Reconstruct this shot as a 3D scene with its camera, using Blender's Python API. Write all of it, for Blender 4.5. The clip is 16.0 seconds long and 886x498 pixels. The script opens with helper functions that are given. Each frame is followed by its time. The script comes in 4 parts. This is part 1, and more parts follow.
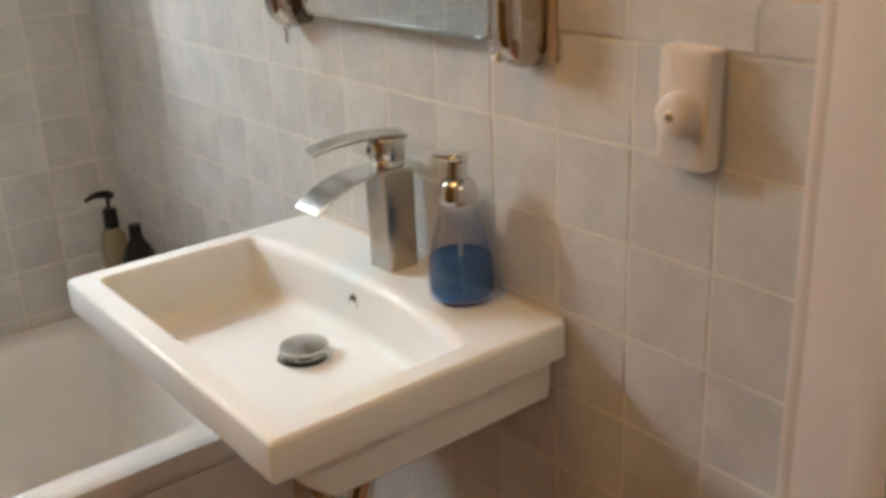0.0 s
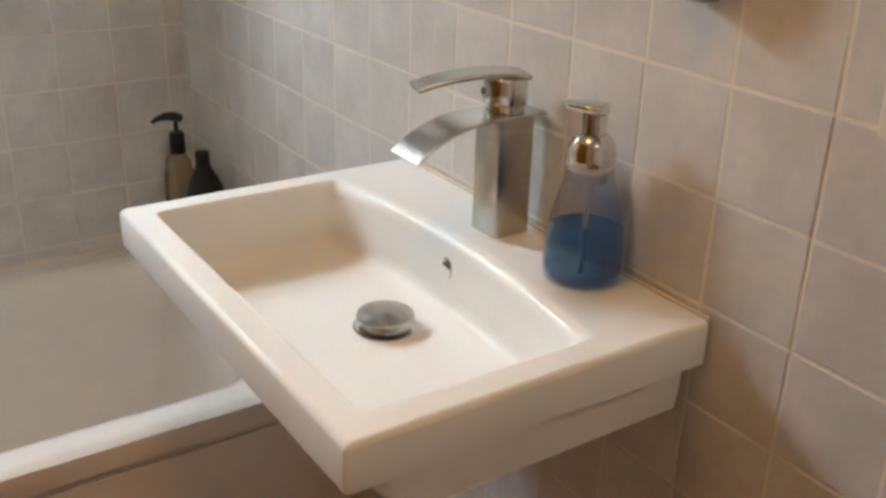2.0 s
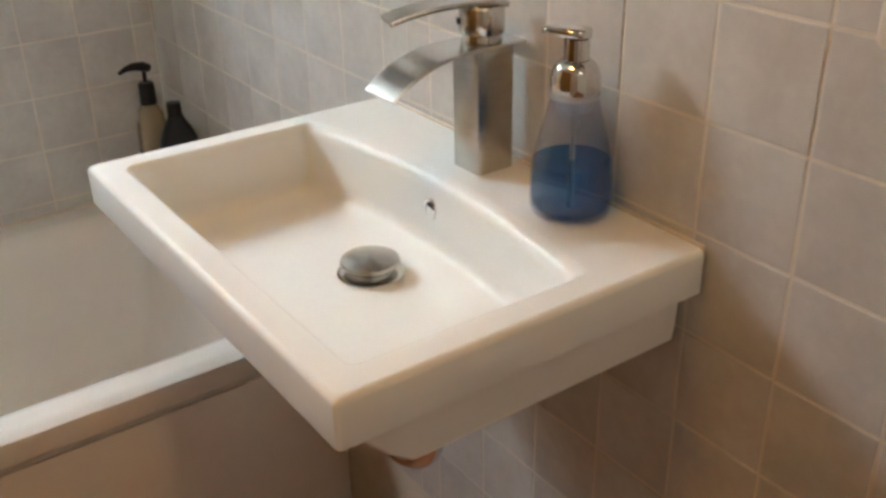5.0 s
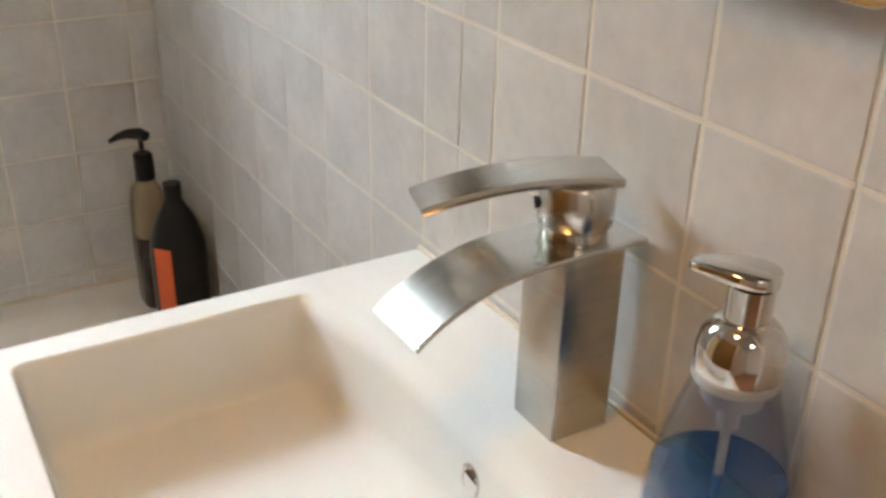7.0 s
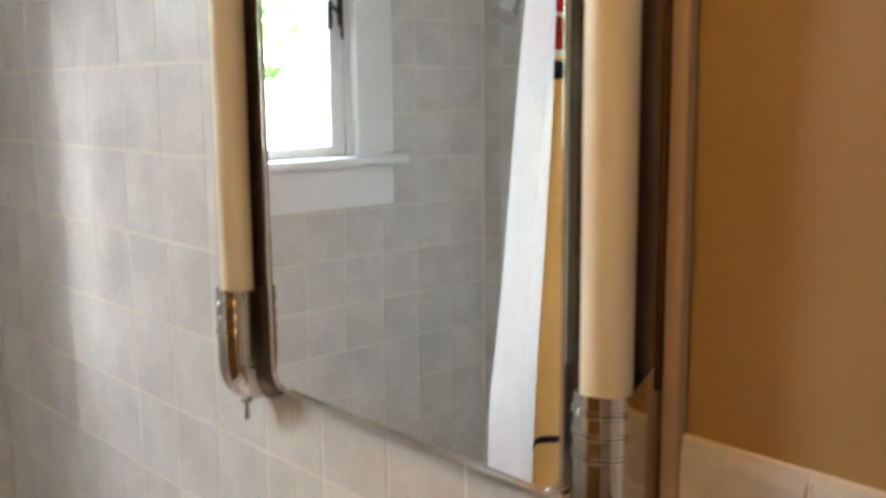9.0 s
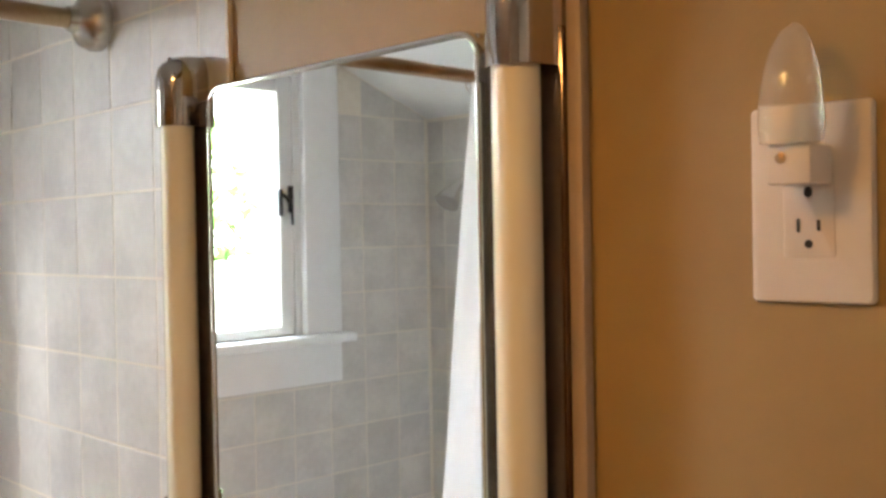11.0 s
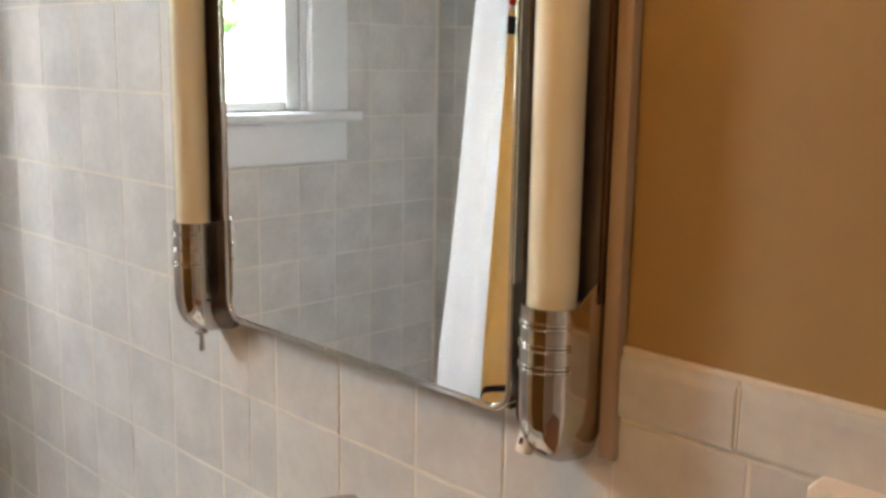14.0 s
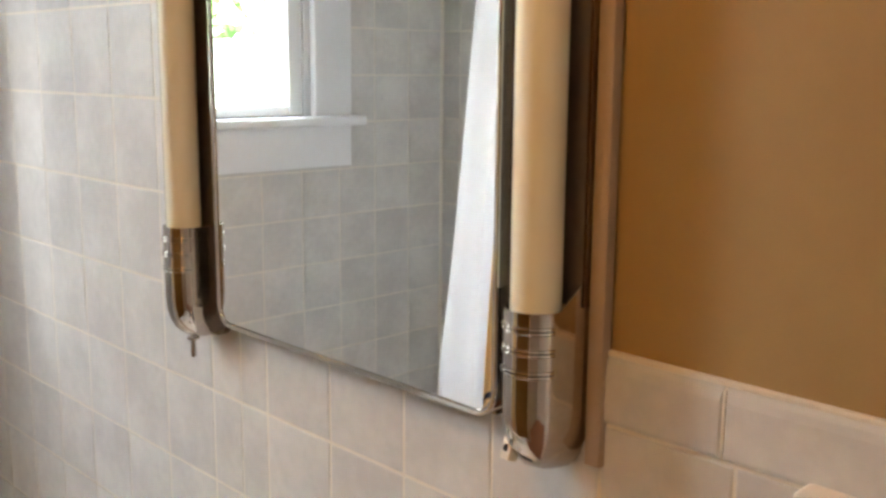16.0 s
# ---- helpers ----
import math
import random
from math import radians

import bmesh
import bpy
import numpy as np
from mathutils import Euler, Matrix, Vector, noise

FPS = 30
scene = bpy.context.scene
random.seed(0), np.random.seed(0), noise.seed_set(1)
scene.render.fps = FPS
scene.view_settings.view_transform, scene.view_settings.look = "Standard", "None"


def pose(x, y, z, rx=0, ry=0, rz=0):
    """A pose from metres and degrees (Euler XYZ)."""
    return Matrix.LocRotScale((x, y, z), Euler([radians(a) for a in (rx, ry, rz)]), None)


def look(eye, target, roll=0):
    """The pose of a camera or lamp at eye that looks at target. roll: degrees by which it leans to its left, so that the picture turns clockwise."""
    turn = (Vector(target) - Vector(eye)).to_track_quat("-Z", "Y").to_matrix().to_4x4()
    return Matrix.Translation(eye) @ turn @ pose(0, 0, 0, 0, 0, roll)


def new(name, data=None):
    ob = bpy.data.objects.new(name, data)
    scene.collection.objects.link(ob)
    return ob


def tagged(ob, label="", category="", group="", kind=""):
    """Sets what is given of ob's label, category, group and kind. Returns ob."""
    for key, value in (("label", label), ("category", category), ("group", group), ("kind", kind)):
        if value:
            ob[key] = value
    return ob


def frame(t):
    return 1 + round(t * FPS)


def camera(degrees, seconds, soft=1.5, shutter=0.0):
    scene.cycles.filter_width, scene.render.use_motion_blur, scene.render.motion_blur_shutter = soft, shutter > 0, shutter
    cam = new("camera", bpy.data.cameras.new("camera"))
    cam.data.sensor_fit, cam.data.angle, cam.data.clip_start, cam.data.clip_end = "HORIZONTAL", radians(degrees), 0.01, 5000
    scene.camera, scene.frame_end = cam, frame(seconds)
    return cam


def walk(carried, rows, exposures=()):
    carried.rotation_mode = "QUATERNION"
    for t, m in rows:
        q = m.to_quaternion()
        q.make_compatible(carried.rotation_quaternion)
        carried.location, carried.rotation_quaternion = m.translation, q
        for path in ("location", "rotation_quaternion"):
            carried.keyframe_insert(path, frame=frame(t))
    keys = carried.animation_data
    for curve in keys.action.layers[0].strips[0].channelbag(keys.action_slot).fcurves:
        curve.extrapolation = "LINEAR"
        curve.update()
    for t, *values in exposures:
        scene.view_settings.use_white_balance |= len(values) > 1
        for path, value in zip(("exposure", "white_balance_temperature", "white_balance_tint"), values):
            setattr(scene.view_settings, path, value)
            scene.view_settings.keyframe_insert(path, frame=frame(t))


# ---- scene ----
cam = camera(48.2, 16.0, 3.0, 0.4)
PATH = [
    (0, (0.765, -0.761, 1.359), (-0.71, 0.383, 0.642), -2.5),
    (0.5, (0.66, -0.712, 1.319), (-0.853, 0.312, 0.506), -2.0),
    (1, (0.574, -0.702, 1.291), (-0.89, 0.375, 0.458), 1.0),
    (1.5, (0.554, -0.708, 1.294), (-0.926, 0.359, 0.475), 1.7),
    (2, (0.572, -0.691, 1.296), (-0.943, 0.336, 0.49), 1.7),
    (2.5, (0.594, -0.684, 1.293), (-0.929, 0.329, 0.484), 1.0),
    (3, (0.603, -0.677, 1.286), (-0.913, 0.326, 0.453), 0.8),
    (5.5, (0.488, -0.662, 1.283), (-0.962, 0.358, 0.358), -1.3),
    (6, (0.324, -0.529, 1.295), (-1.162, 0.462, 0.395), -0.6),
    (6.5, (0.207, -0.428, 1.284), (-1.357, 0.45, 0.399), 0.4),
    (7, (0.175, -0.409, 1.272), (-1.354, 0.512, 0.37), 1.4),
    (7.5, (0.181, -0.407, 1.284), (-1.302, 0.603, 0.4), 1.9),
    (8, (0.217, -0.413, 1.348), (-1.324, 0.672, 0.678), 2.4),
    (8.2, (0.256, -0.463, 1.382), (-1.278, 0.714, 0.869), 2.7),
    (8.5, (0.29, -0.489, 1.436), (-1.222, 0.734, 0.968), 1.5),
    (9, (0.38, -0.559, 1.483), (-1.089, 0.76, 1.163), -0.5),
    (9.5, (0.417, -0.57, 1.521), (-1.02, 0.806, 1.325), -1.7),
    (10, (0.443, -0.595, 1.557), (-0.981, 0.807, 1.487), -1.1),
    (10.1, (0.449, -0.598, 1.558), (-0.973, 0.808, 1.516), -0.5),
    (10.2, (0.45, -0.596, 1.562), (-0.972, 0.811, 1.536), -1.0),
    (12.3, (0.458, -0.604, 1.55), (-0.979, 0.785, 1.489), -0.9),
    (12.5, (0.454, -0.61, 1.534), (-0.984, 0.776, 1.433), -0.3),
    (13, (0.439, -0.607, 1.499), (-1.001, 0.764, 1.285), 0.3),
    (13.5, (0.423, -0.598, 1.469), (-0.997, 0.778, 1.169), 0.7),
    (14, (0.404, -0.585, 1.447), (-0.99, 0.801, 1.078), 0.9),
    (14.5, (0.407, -0.583, 1.441), (-0.979, 0.806, 1.055), 0.6),
    (15, (0.402, -0.568, 1.441), (-0.989, 0.817, 1.057), 0.8),
    (15.5, (0.405, -0.555, 1.445), (-0.997, 0.824, 1.082), 0.7),
    (16, (0.413, -0.559, 1.443), (-1.005, 0.806, 1.085), 0.5),
]
walk(cam, [(t, look(eye, target, roll)) for t, eye, target, roll in PATH],
     exposures=[(0.0, -0.35, 6450, 10), (0.5, -0.1, 6300, 11), (1.5, -0.38, 6400, 11), (5.5, -0.48, 6550, 10), (6.0, -0.55, 6600, 10), (7.0, -0.25, 6400, 10), (8.0, -0.36, 6050, 10),
                (8.6, -0.30, 6400, 11), (9.5, -0.38, 6650, 13), (10.0, -0.40, 6750, 14), (12.5, 0.0, 6750, 14), (14.5, -0.40, 6650, 13), (16.0, -0.25, 6600, 13)])

# ---- light ----
world = bpy.data.worlds.new("world")
scene.world = world
world.use_nodes = True
wn = world.node_tree.nodes
sky = wn.new("ShaderNodeTexSky")
sky.sky_type = "NISHITA"
sky.sun_disc = False
sky.sun_elevation = radians(23)
sky.sun_rotation = radians(214)
wn["Background"].inputs["Strength"].default_value = 0.12
world.node_tree.links.new(sky.outputs["Color"], wn["Background"].inputs["Color"])


def lamp(name, kind, m, power, colour, **settings):
    data = bpy.data.lights.new(name, kind)
    data.energy, data.color = power, colour
    if kind == "AREA":
        data.shape, data.size, data.size_y = "RECTANGLE", settings["size"], settings["size_y"]
    else:
        data.shadow_soft_size = settings["radius"]
    ob = new(name, data)
    ob.matrix_world = m
    return ob


XW, YS = -1.42, -1.24           # far (window) wall, shower wall
WIN_Y0, WIN_Y1, WIN_Z0, WIN_Z1 = -0.83, -0.50, 1.335, 1.955
lamp("sky_light", "AREA", look((XW - 0.44, -0.80, 2.14), (XW + 0.25, -0.70, 1.60)), 550.0, (0.76, 0.88, 1.0), size=1.1, size_y=0.92)
sun = bpy.data.lights.new("hazy_sun", "SUN")
sun.energy, sun.color, sun.angle = 4.6, (0.90, 0.95, 1.0), radians(8)
new("hazy_sun", sun).matrix_world = look((XW - 3.3, -5.6, 4.1), (XW, -0.66, 1.645))
lamp("ceiling_bulb", "AREA", pose(-0.03, -0.60, 1.955), 4.9, (1.0, 0.54, 0.165), size=0.15, size_y=0.15)
# unseen fill added in the hall, brightens the far wall through the doorway
lamp("hall_fill_light", "AREA", pose(1.45, -0.55, 2.345), 5.0, (1.0, 0.88, 0.72), size=0.34, size_y=0.34)


# ---- materials ----
def mat(name, colour, rough=0.5, metal=0.0, second=None, scale=8.0, amount=0.5, bump=0.0, bump_scale=60.0,
        stretch=(1, 1, 1), random_shade=0.0, coat=0.0, rough_var=0.0, trans=0.0, ior=1.45, spec=0.5):
    m = bpy.data.materials.new(name)
    m.use_nodes = True
    nt = m.node_tree
    b = nt.nodes["Principled BSDF"]
    b.inputs["Roughness"].default_value = rough
    b.inputs["Metallic"].default_value = metal
    b.inputs["Coat Weight"].default_value = coat
    b.inputs["Coat Roughness"].default_value = 0.06
    b.inputs["Transmission Weight"].default_value = trans
    b.inputs["IOR"].default_value = ior
    b.inputs["Specular IOR Level"].default_value = spec
    b.inputs["Base Color"].default_value = (*colour, 1)
    co = nt.nodes.new("ShaderNodeTexCoord")
    mp = nt.nodes.new("ShaderNodeMapping")
    mp.inputs["Scale"].default_value = stretch
    nt.links.new(co.outputs["Object"], mp.inputs["Vector"])
    vec = mp.outputs["Vector"]
    if random_shade:
        info = nt.nodes.new("ShaderNodeObjectInfo")
        shift = nt.nodes.new("ShaderNodeVectorMath")
        shift.operation = "MULTIPLY_ADD"
        comb = nt.nodes.new("ShaderNodeCombineXYZ")
        for k in range(3):
            nt.links.new(info.outputs["Random"], comb.inputs[k])
        nt.links.new(comb.outputs[0], shift.inputs[0])
        shift.inputs[1].default_value = (37.0, 11.0, 23.0)
        nt.links.new(vec, shift.inputs[2])
        vec = shift.outputs[0]
    if second:
        n1 = nt.nodes.new("ShaderNodeTexNoise")
        n1.inputs["Scale"].default_value, n1.inputs["Detail"].default_value = scale, 6
        n2 = nt.nodes.new("ShaderNodeTexNoise")
        n2.inputs["Scale"].default_value, n2.inputs["Detail"].default_value = scale * 7, 3
        add = nt.nodes.new("ShaderNodeMath")
        add.operation = "MULTIPLY_ADD"
        add.inputs[1].default_value = 0.35
        for n in (n1, n2):
            nt.links.new(vec, n.inputs["Vector"])
        nt.links.new(n2.outputs["Fac"], add.inputs[0])
        nt.links.new(n1.outputs["Fac"], add.inputs[2])
        ramp = nt.nodes.new("ShaderNodeMapRange")
        ramp.inputs["From Min"].default_value, ramp.inputs["From Max"].default_value = 0.48, 0.85
        ramp.inputs["To Max"].default_value = amount
        nt.links.new(add.outputs[0], ramp.inputs["Value"])
        mix = nt.nodes.new("ShaderNodeMix")
        mix.data_type = "RGBA"
        mix.inputs["A"].default_value, mix.inputs["B"].default_value = (*colour, 1), (*second, 1)
        nt.links.new(ramp.outputs[0], mix.inputs["Factor"])
        out = mix.outputs["Result"]
        if random_shade:
            hsv = nt.nodes.new("ShaderNodeHueSaturation")
            rr = nt.nodes.new("ShaderNodeMapRange")
            rr.inputs["To Min"].default_value, rr.inputs["To Max"].default_value = 1 - random_shade, 1 + random_shade
            nt.links.new(info.outputs["Random"], rr.inputs["Value"])
            nt.links.new(rr.outputs[0], hsv.inputs["Value"])
            nt.links.new(out, hsv.inputs["Color"])
            out = hsv.outputs["Color"]
        nt.links.new(out, b.inputs["Base Color"])
        if rough_var:
            rv = nt.nodes.new("ShaderNodeMapRange")
            rv.inputs["To Min"].default_value, rv.inputs["To Max"].default_value = rough - rough_var, rough + rough_var
            nt.links.new(n1.outputs["Fac"], rv.inputs["Value"])
            nt.links.new(rv.outputs[0], b.inputs["Roughness"])
    if bump:
        nb = nt.nodes.new("ShaderNodeTexNoise")
        nb.inputs["Scale"].default_value, nb.inputs["Detail"].default_value = bump_scale, (1.5 if bump_scale < 30 else 4)
        nt.links.new(vec, nb.inputs["Vector"])
        bp = nt.nodes.new("ShaderNodeBump")
        bp.inputs["Strength"].default_value, bp.inputs["Distance"].default_value = bump, 0.002
        nt.links.new(nb.outputs["Fac"], bp.inputs["Height"])
        nt.links.new(bp.outputs[0], b.inputs["Normal"])
    return m


TILE = mat("glazed_tile", (0.64, 0.605, 0.55), 0.36, spec=0.35, second=(0.44, 0.415, 0.38), scale=11, amount=0.6, bump=0.10, bump_scale=9,
           stretch=(1, 1, 1), random_shade=0.02)
GROUT = mat("grout", (0.76, 0.70, 0.585), 0.8, second=(0.62, 0.54, 0.43), scale=12, amount=0.6, bump=0.3, bump_scale=300)
PAINT = mat("ochre_paint", (0.35, 0.220, 0.080), 0.55, second=(0.28, 0.172, 0.060), scale=5, amount=0.6, bump=0.12, bump_scale=160, rough_var=0.06)
CEILING = mat("ceiling_paint", (0.78, 0.77, 0.74), 0.8, second=(0.70, 0.69, 0.66), scale=4, amount=0.5, bump=0.15, bump_scale=90)
WHITE = mat("white_trim_paint", (0.80, 0.79, 0.77), 0.35, second=(0.72, 0.70, 0.67), scale=6, amount=0.5, bump=0.06, bump_scale=80)
CASING = mat("door_trim_paint", (0.74, 0.66, 0.58), 0.4, second=(0.66, 0.57, 0.49), scale=6, amount=0.5, bump=0.08, bump_scale=70)
CERAMIC = mat("vitreous_china", (0.85, 0.84, 0.80), 0.055, second=(0.81, 0.80, 0.75), scale=3, amount=0.5)
ENAMEL = mat("tub_enamel", (0.87, 0.82, 0.74), 0.22, second=(0.82, 0.765, 0.68), scale=4, amount=0.7, bump=0.03, bump_scale=12)
NICKEL = mat("brushed_nickel", (0.56, 0.53, 0.48), 0.27, 1.0, second=(0.48, 0.45, 0.40), scale=20, amount=0.7, bump=0.10, bump_scale=90, stretch=(1, 1, 14))
NICKEL_TOP = mat("brushed_nickel_plate", (0.56, 0.53, 0.48), 0.22, 1.0, second=(0.48, 0.45, 0.40), scale=20, amount=0.7, bump=0.06, bump_scale=90, stretch=(14, 1, 1))
SATIN = mat("satin_chrome", (0.64, 0.62, 0.58), 0.2, 1.0, second=(0.57, 0.54, 0.50), scale=14, amount=0.6, rough_var=0.04)
CHROME = mat("polished_chrome", (0.68, 0.66, 0.63), 0.07, 1.0, second=(0.60, 0.57, 0.53), scale=14, amount=0.6, rough_var=0.04)
OLD_CHROME = mat("aged_chrome", (0.60, 0.55, 0.50), 0.13, 1.0, second=(0.42, 0.34, 0.27), scale=16, amount=0.7, bump=0.05, bump_scale=40, rough_var=0.08)
CAP_CHROME = mat("worn_chrome", (0.56, 0.52, 0.48), 0.09, 1.0, second=(0.44, 0.38, 0.33), scale=22, amount=0.7, bump=0.03, bump_scale=50, rough_var=0.05)
# chrome coloured dark brown: reflections of dark surroundings are put into the colour
DARK_PLATE = mat("plate_dark_reflection", (0.24, 0.185, 0.15), 0.16, 1.0, second=(0.16, 0.12, 0.095), scale=14, amount=0.7, rough_var=0.06)
MIRROR = mat("mirror_silver", (0.94, 0.96, 0.95), 0.012, 1.0, second=(0.92, 0.94, 0.93), scale=5, amount=0.5)
COLLAR = mat("frosted_collar", (0.80, 0.80, 0.80), 0.25, second=(0.74, 0.74, 0.76), scale=20, amount=0.5, trans=0.5, ior=1.1)
OPAL = mat("opal_glass_tube", (0.80, 0.745, 0.57), 0.16, second=(0.74, 0.67, 0.48), scale=10, amount=0.6, stretch=(4, 4, 0.3), coat=0.4)
IVORY = mat("ivory_plastic", (0.78, 0.71, 0.60), 0.38, second=(0.73, 0.655, 0.54), scale=10, amount=0.5)
PLASTIC = mat("almond_plastic", (0.70, 0.61, 0.51), 0.33, second=(0.65, 0.56, 0.46), scale=10, amount=0.5)
BLACK = mat("black_plastic", (0.012, 0.011, 0.012), 0.3, second=(0.02, 0.018, 0.018), scale=20, amount=0.6, spec=0.3)
SLOT = mat("dark_slot", (0.02, 0.014, 0.01), 0.6)
AMBER = mat("dark_bottle", (0.030, 0.018, 0.014), 0.2, second=(0.05, 0.028, 0.02), scale=15, amount=0.6, coat=0.3)
ORANGE = mat("orange_label", (0.72, 0.12, 0.03), 0.5, second=(0.62, 0.095, 0.025), scale=30, amount=0.6)
BLUE = mat("blue_soap", (0.09, 0.33, 0.68), 0.08, second=(0.07, 0.27, 0.60), scale=20, amount=0.5, trans=0.75, ior=1.12)
CLEAR = bpy.data.materials.new("clear_plastic")
CLEAR.use_nodes = True
ct = CLEAR.node_tree
see, shine, rim, half, both = (ct.nodes.new("ShaderNode" + k) for k in ("BsdfTransparent", "BsdfGlossy", "LayerWeight", "Math", "MixShader"))
see.inputs["Color"].default_value = (0.90, 0.915, 0.955, 1)
shine.inputs["Roughness"].default_value = 0.04
rim.inputs["Blend"].default_value = 0.15
half.operation = "MULTIPLY_ADD"
half.inputs[1].default_value, half.inputs[2].default_value = 0.35, 0.03
ct.links.new(rim.outputs["Facing"], half.inputs[0])
ct.links.new(half.outputs[0], both.inputs[0])
ct.links.new(see.outputs[0], both.inputs[1])
ct.links.new(shine.outputs[0], both.inputs[2])
ct.links.new(both.outputs[0], ct.nodes["Material Output"].inputs["Surface"])
GLASS = mat("window_glass", (1, 1, 1), 0.0, trans=1.0, ior=1.02)
BULB = mat("night_light_shade", (0.93, 0.89, 0.82), 0.16, second=(0.88, 0.83, 0.74), scale=8, amount=0.4, trans=0.8, ior=1.16, coat=0.4)
LINER = mat("white_curtain_liner", (0.95, 0.95, 0.95), 0.6, second=(0.84, 0.84, 0.86), scale=6, amount=0.5)
YELLOW = mat("yellow_curtain", (0.92, 0.73, 0.40), 0.75, second=(0.87, 0.67, 0.35), scale=40, amount=0.5, bump=0.1, bump_scale=400)
RED = mat("red_band", (0.55, 0.04, 0.035), 0.75, second=(0.48, 0.035, 0.03), scale=40, amount=0.5)
NAVY = mat("navy_band", (0.025, 0.03, 0.07), 0.75, second=(0.03, 0.04, 0.09), scale=40, amount=0.5)
BRASS = mat("bronze_rod", (0.44, 0.31, 0.19), 0.3, 1.0, second=(0.36, 0.24, 0.14), scale=20, amount=0.6)
FLOOR = mat("floor_vinyl", (0.42, 0.20, 0.11), 0.4, second=(0.32, 0.14, 0.075), scale=6, amount=0.7, bump=0.1, bump_scale=90)
LEAF = mat("leaf", (0.12, 0.30, 0.06), 0.5, second=(0.18, 0.38, 0.09), scale=8, amount=0.8)
BARK = mat("bark", (0.09, 0.065, 0.045), 0.9, second=(0.05, 0.035, 0.025), scale=20, amount=0.7, bump=0.5, bump_scale=60)
GRASS = mat("lawn", (0.07, 0.13, 0.03), 0.9, second=(0.10, 0.16, 0.05), scale=1.2, amount=0.7, bump=0.3, bump_scale=30)
SILICONE = mat("caulk", (0.70, 0.62, 0.50), 0.5, second=(0.60, 0.50, 0.38), scale=20, amount=0.6)
TAN = mat("tan_painted_wood", (0.42, 0.31, 0.21), 0.45, second=(0.34, 0.24, 0.155), scale=8, amount=0.7, bump=0.1, bump_scale=60)


def cloth(m):
    nt = m.node_tree
    b, out = nt.nodes["Principled BSDF"], nt.nodes["Material Output"]
    t, mix = nt.nodes.new("ShaderNodeBsdfTranslucent"), nt.nodes.new("ShaderNodeMixShader")
    mix.inputs["Fac"].default_value = 0.5
    if b.inputs["Base Color"].links:
        nt.links.new(b.inputs["Base Color"].links[0].from_socket, t.inputs["Color"])
    nt.links.new(b.outputs[0], mix.inputs[1])
    nt.links.new(t.outputs[0], mix.inputs[2])
    nt.links.new(mix.outputs[0], out.inputs["Surface"])


for m in (LINER, YELLOW, RED, NAVY, LEAF):
    cloth(m)


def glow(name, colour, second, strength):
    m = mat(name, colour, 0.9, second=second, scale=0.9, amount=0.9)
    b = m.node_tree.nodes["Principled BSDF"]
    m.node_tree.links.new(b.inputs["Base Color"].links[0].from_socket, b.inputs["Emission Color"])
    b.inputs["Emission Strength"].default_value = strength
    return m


# emissive sheet: the brightness of sky and garden is put into the material
BACKDROP_GLOW = glow("backdrop_glow", (0.93, 0.98, 1.0), (0.74, 0.92, 0.70), 7.0)


# ---- building blocks ----
def part(name, bm, material, parent=None, label="", smooth=True):
    bmesh.ops.recalc_face_normals(bm, faces=bm.faces)
    me = bpy.data.meshes.new(name)
    bm.to_mesh(me)
    bm.free()
    me.materials.append(material)
    if smooth:
        me.polygons.foreach_set("use_smooth", [True] * len(me.polygons))
        me.set_sharp_from_angle(angle=radians(38))
    ob = new(name, me)
    if parent:
        ob.parent = parent
    if label:
        ob["label"] = label
    return ob


def box(x0, x1, y0, y1, z0, z1, bevel=0.0, segments=2, bm=None):
    bm = bm or bmesh.new()
    m = Matrix.Translation(((x0 + x1) / 2, (y0 + y1) / 2, (z0 + z1) / 2)) @ Matrix.Diagonal((x1 - x0, y1 - y0, z1 - z0, 1))
    made = bmesh.ops.create_cube(bm, size=1, matrix=m)["verts"]
    if bevel:
        edges = list({e for v in made for e in v.link_edges})
        bmesh.ops.bevel(bm, geom=edges, offset=bevel, segments=segments, profile=0.5, affect="EDGES", clamp_overlap=True)
    return bm


def rings(loops, bm=None, close_first=False, close_last=False, cyclic=True):
    bm = bm or bmesh.new()
    vs = [[bm.verts.new(p) for p in loop] for loop in loops]
    n = len(vs[0])
    for a, b in zip(vs, vs[1:]):
        for i in range(n if cyclic else n - 1):
            j = (i + 1) % n
            bm.faces.new((a[i], a[j], b[j], b[i]))
    if close_first:
        bm.faces.new(vs[0][::-1])
    if close_last:
        bm.faces.new(vs[-1])
    return bm


def circle(r, z, n=40, cx=0.0, cy=0.0, sx=1.0, sy=1.0):
    return [(cx + r * sx * math.cos(2 * math.pi * i / n), cy + r * sy * math.sin(2 * math.pi * i / n), z) for i in range(n)]


def lathe(profile, n=40, cx=0.0, cy=0.0, sx=1.0, sy=1.0, bm=None, caps=True):
    return rings([circle(r, z, n, cx, cy, sx, sy) for r, z in profile], bm, caps, caps)


def turned(bm, m):
    bmesh.ops.transform(bm, matrix=m, verts=bm.verts)
    return bm


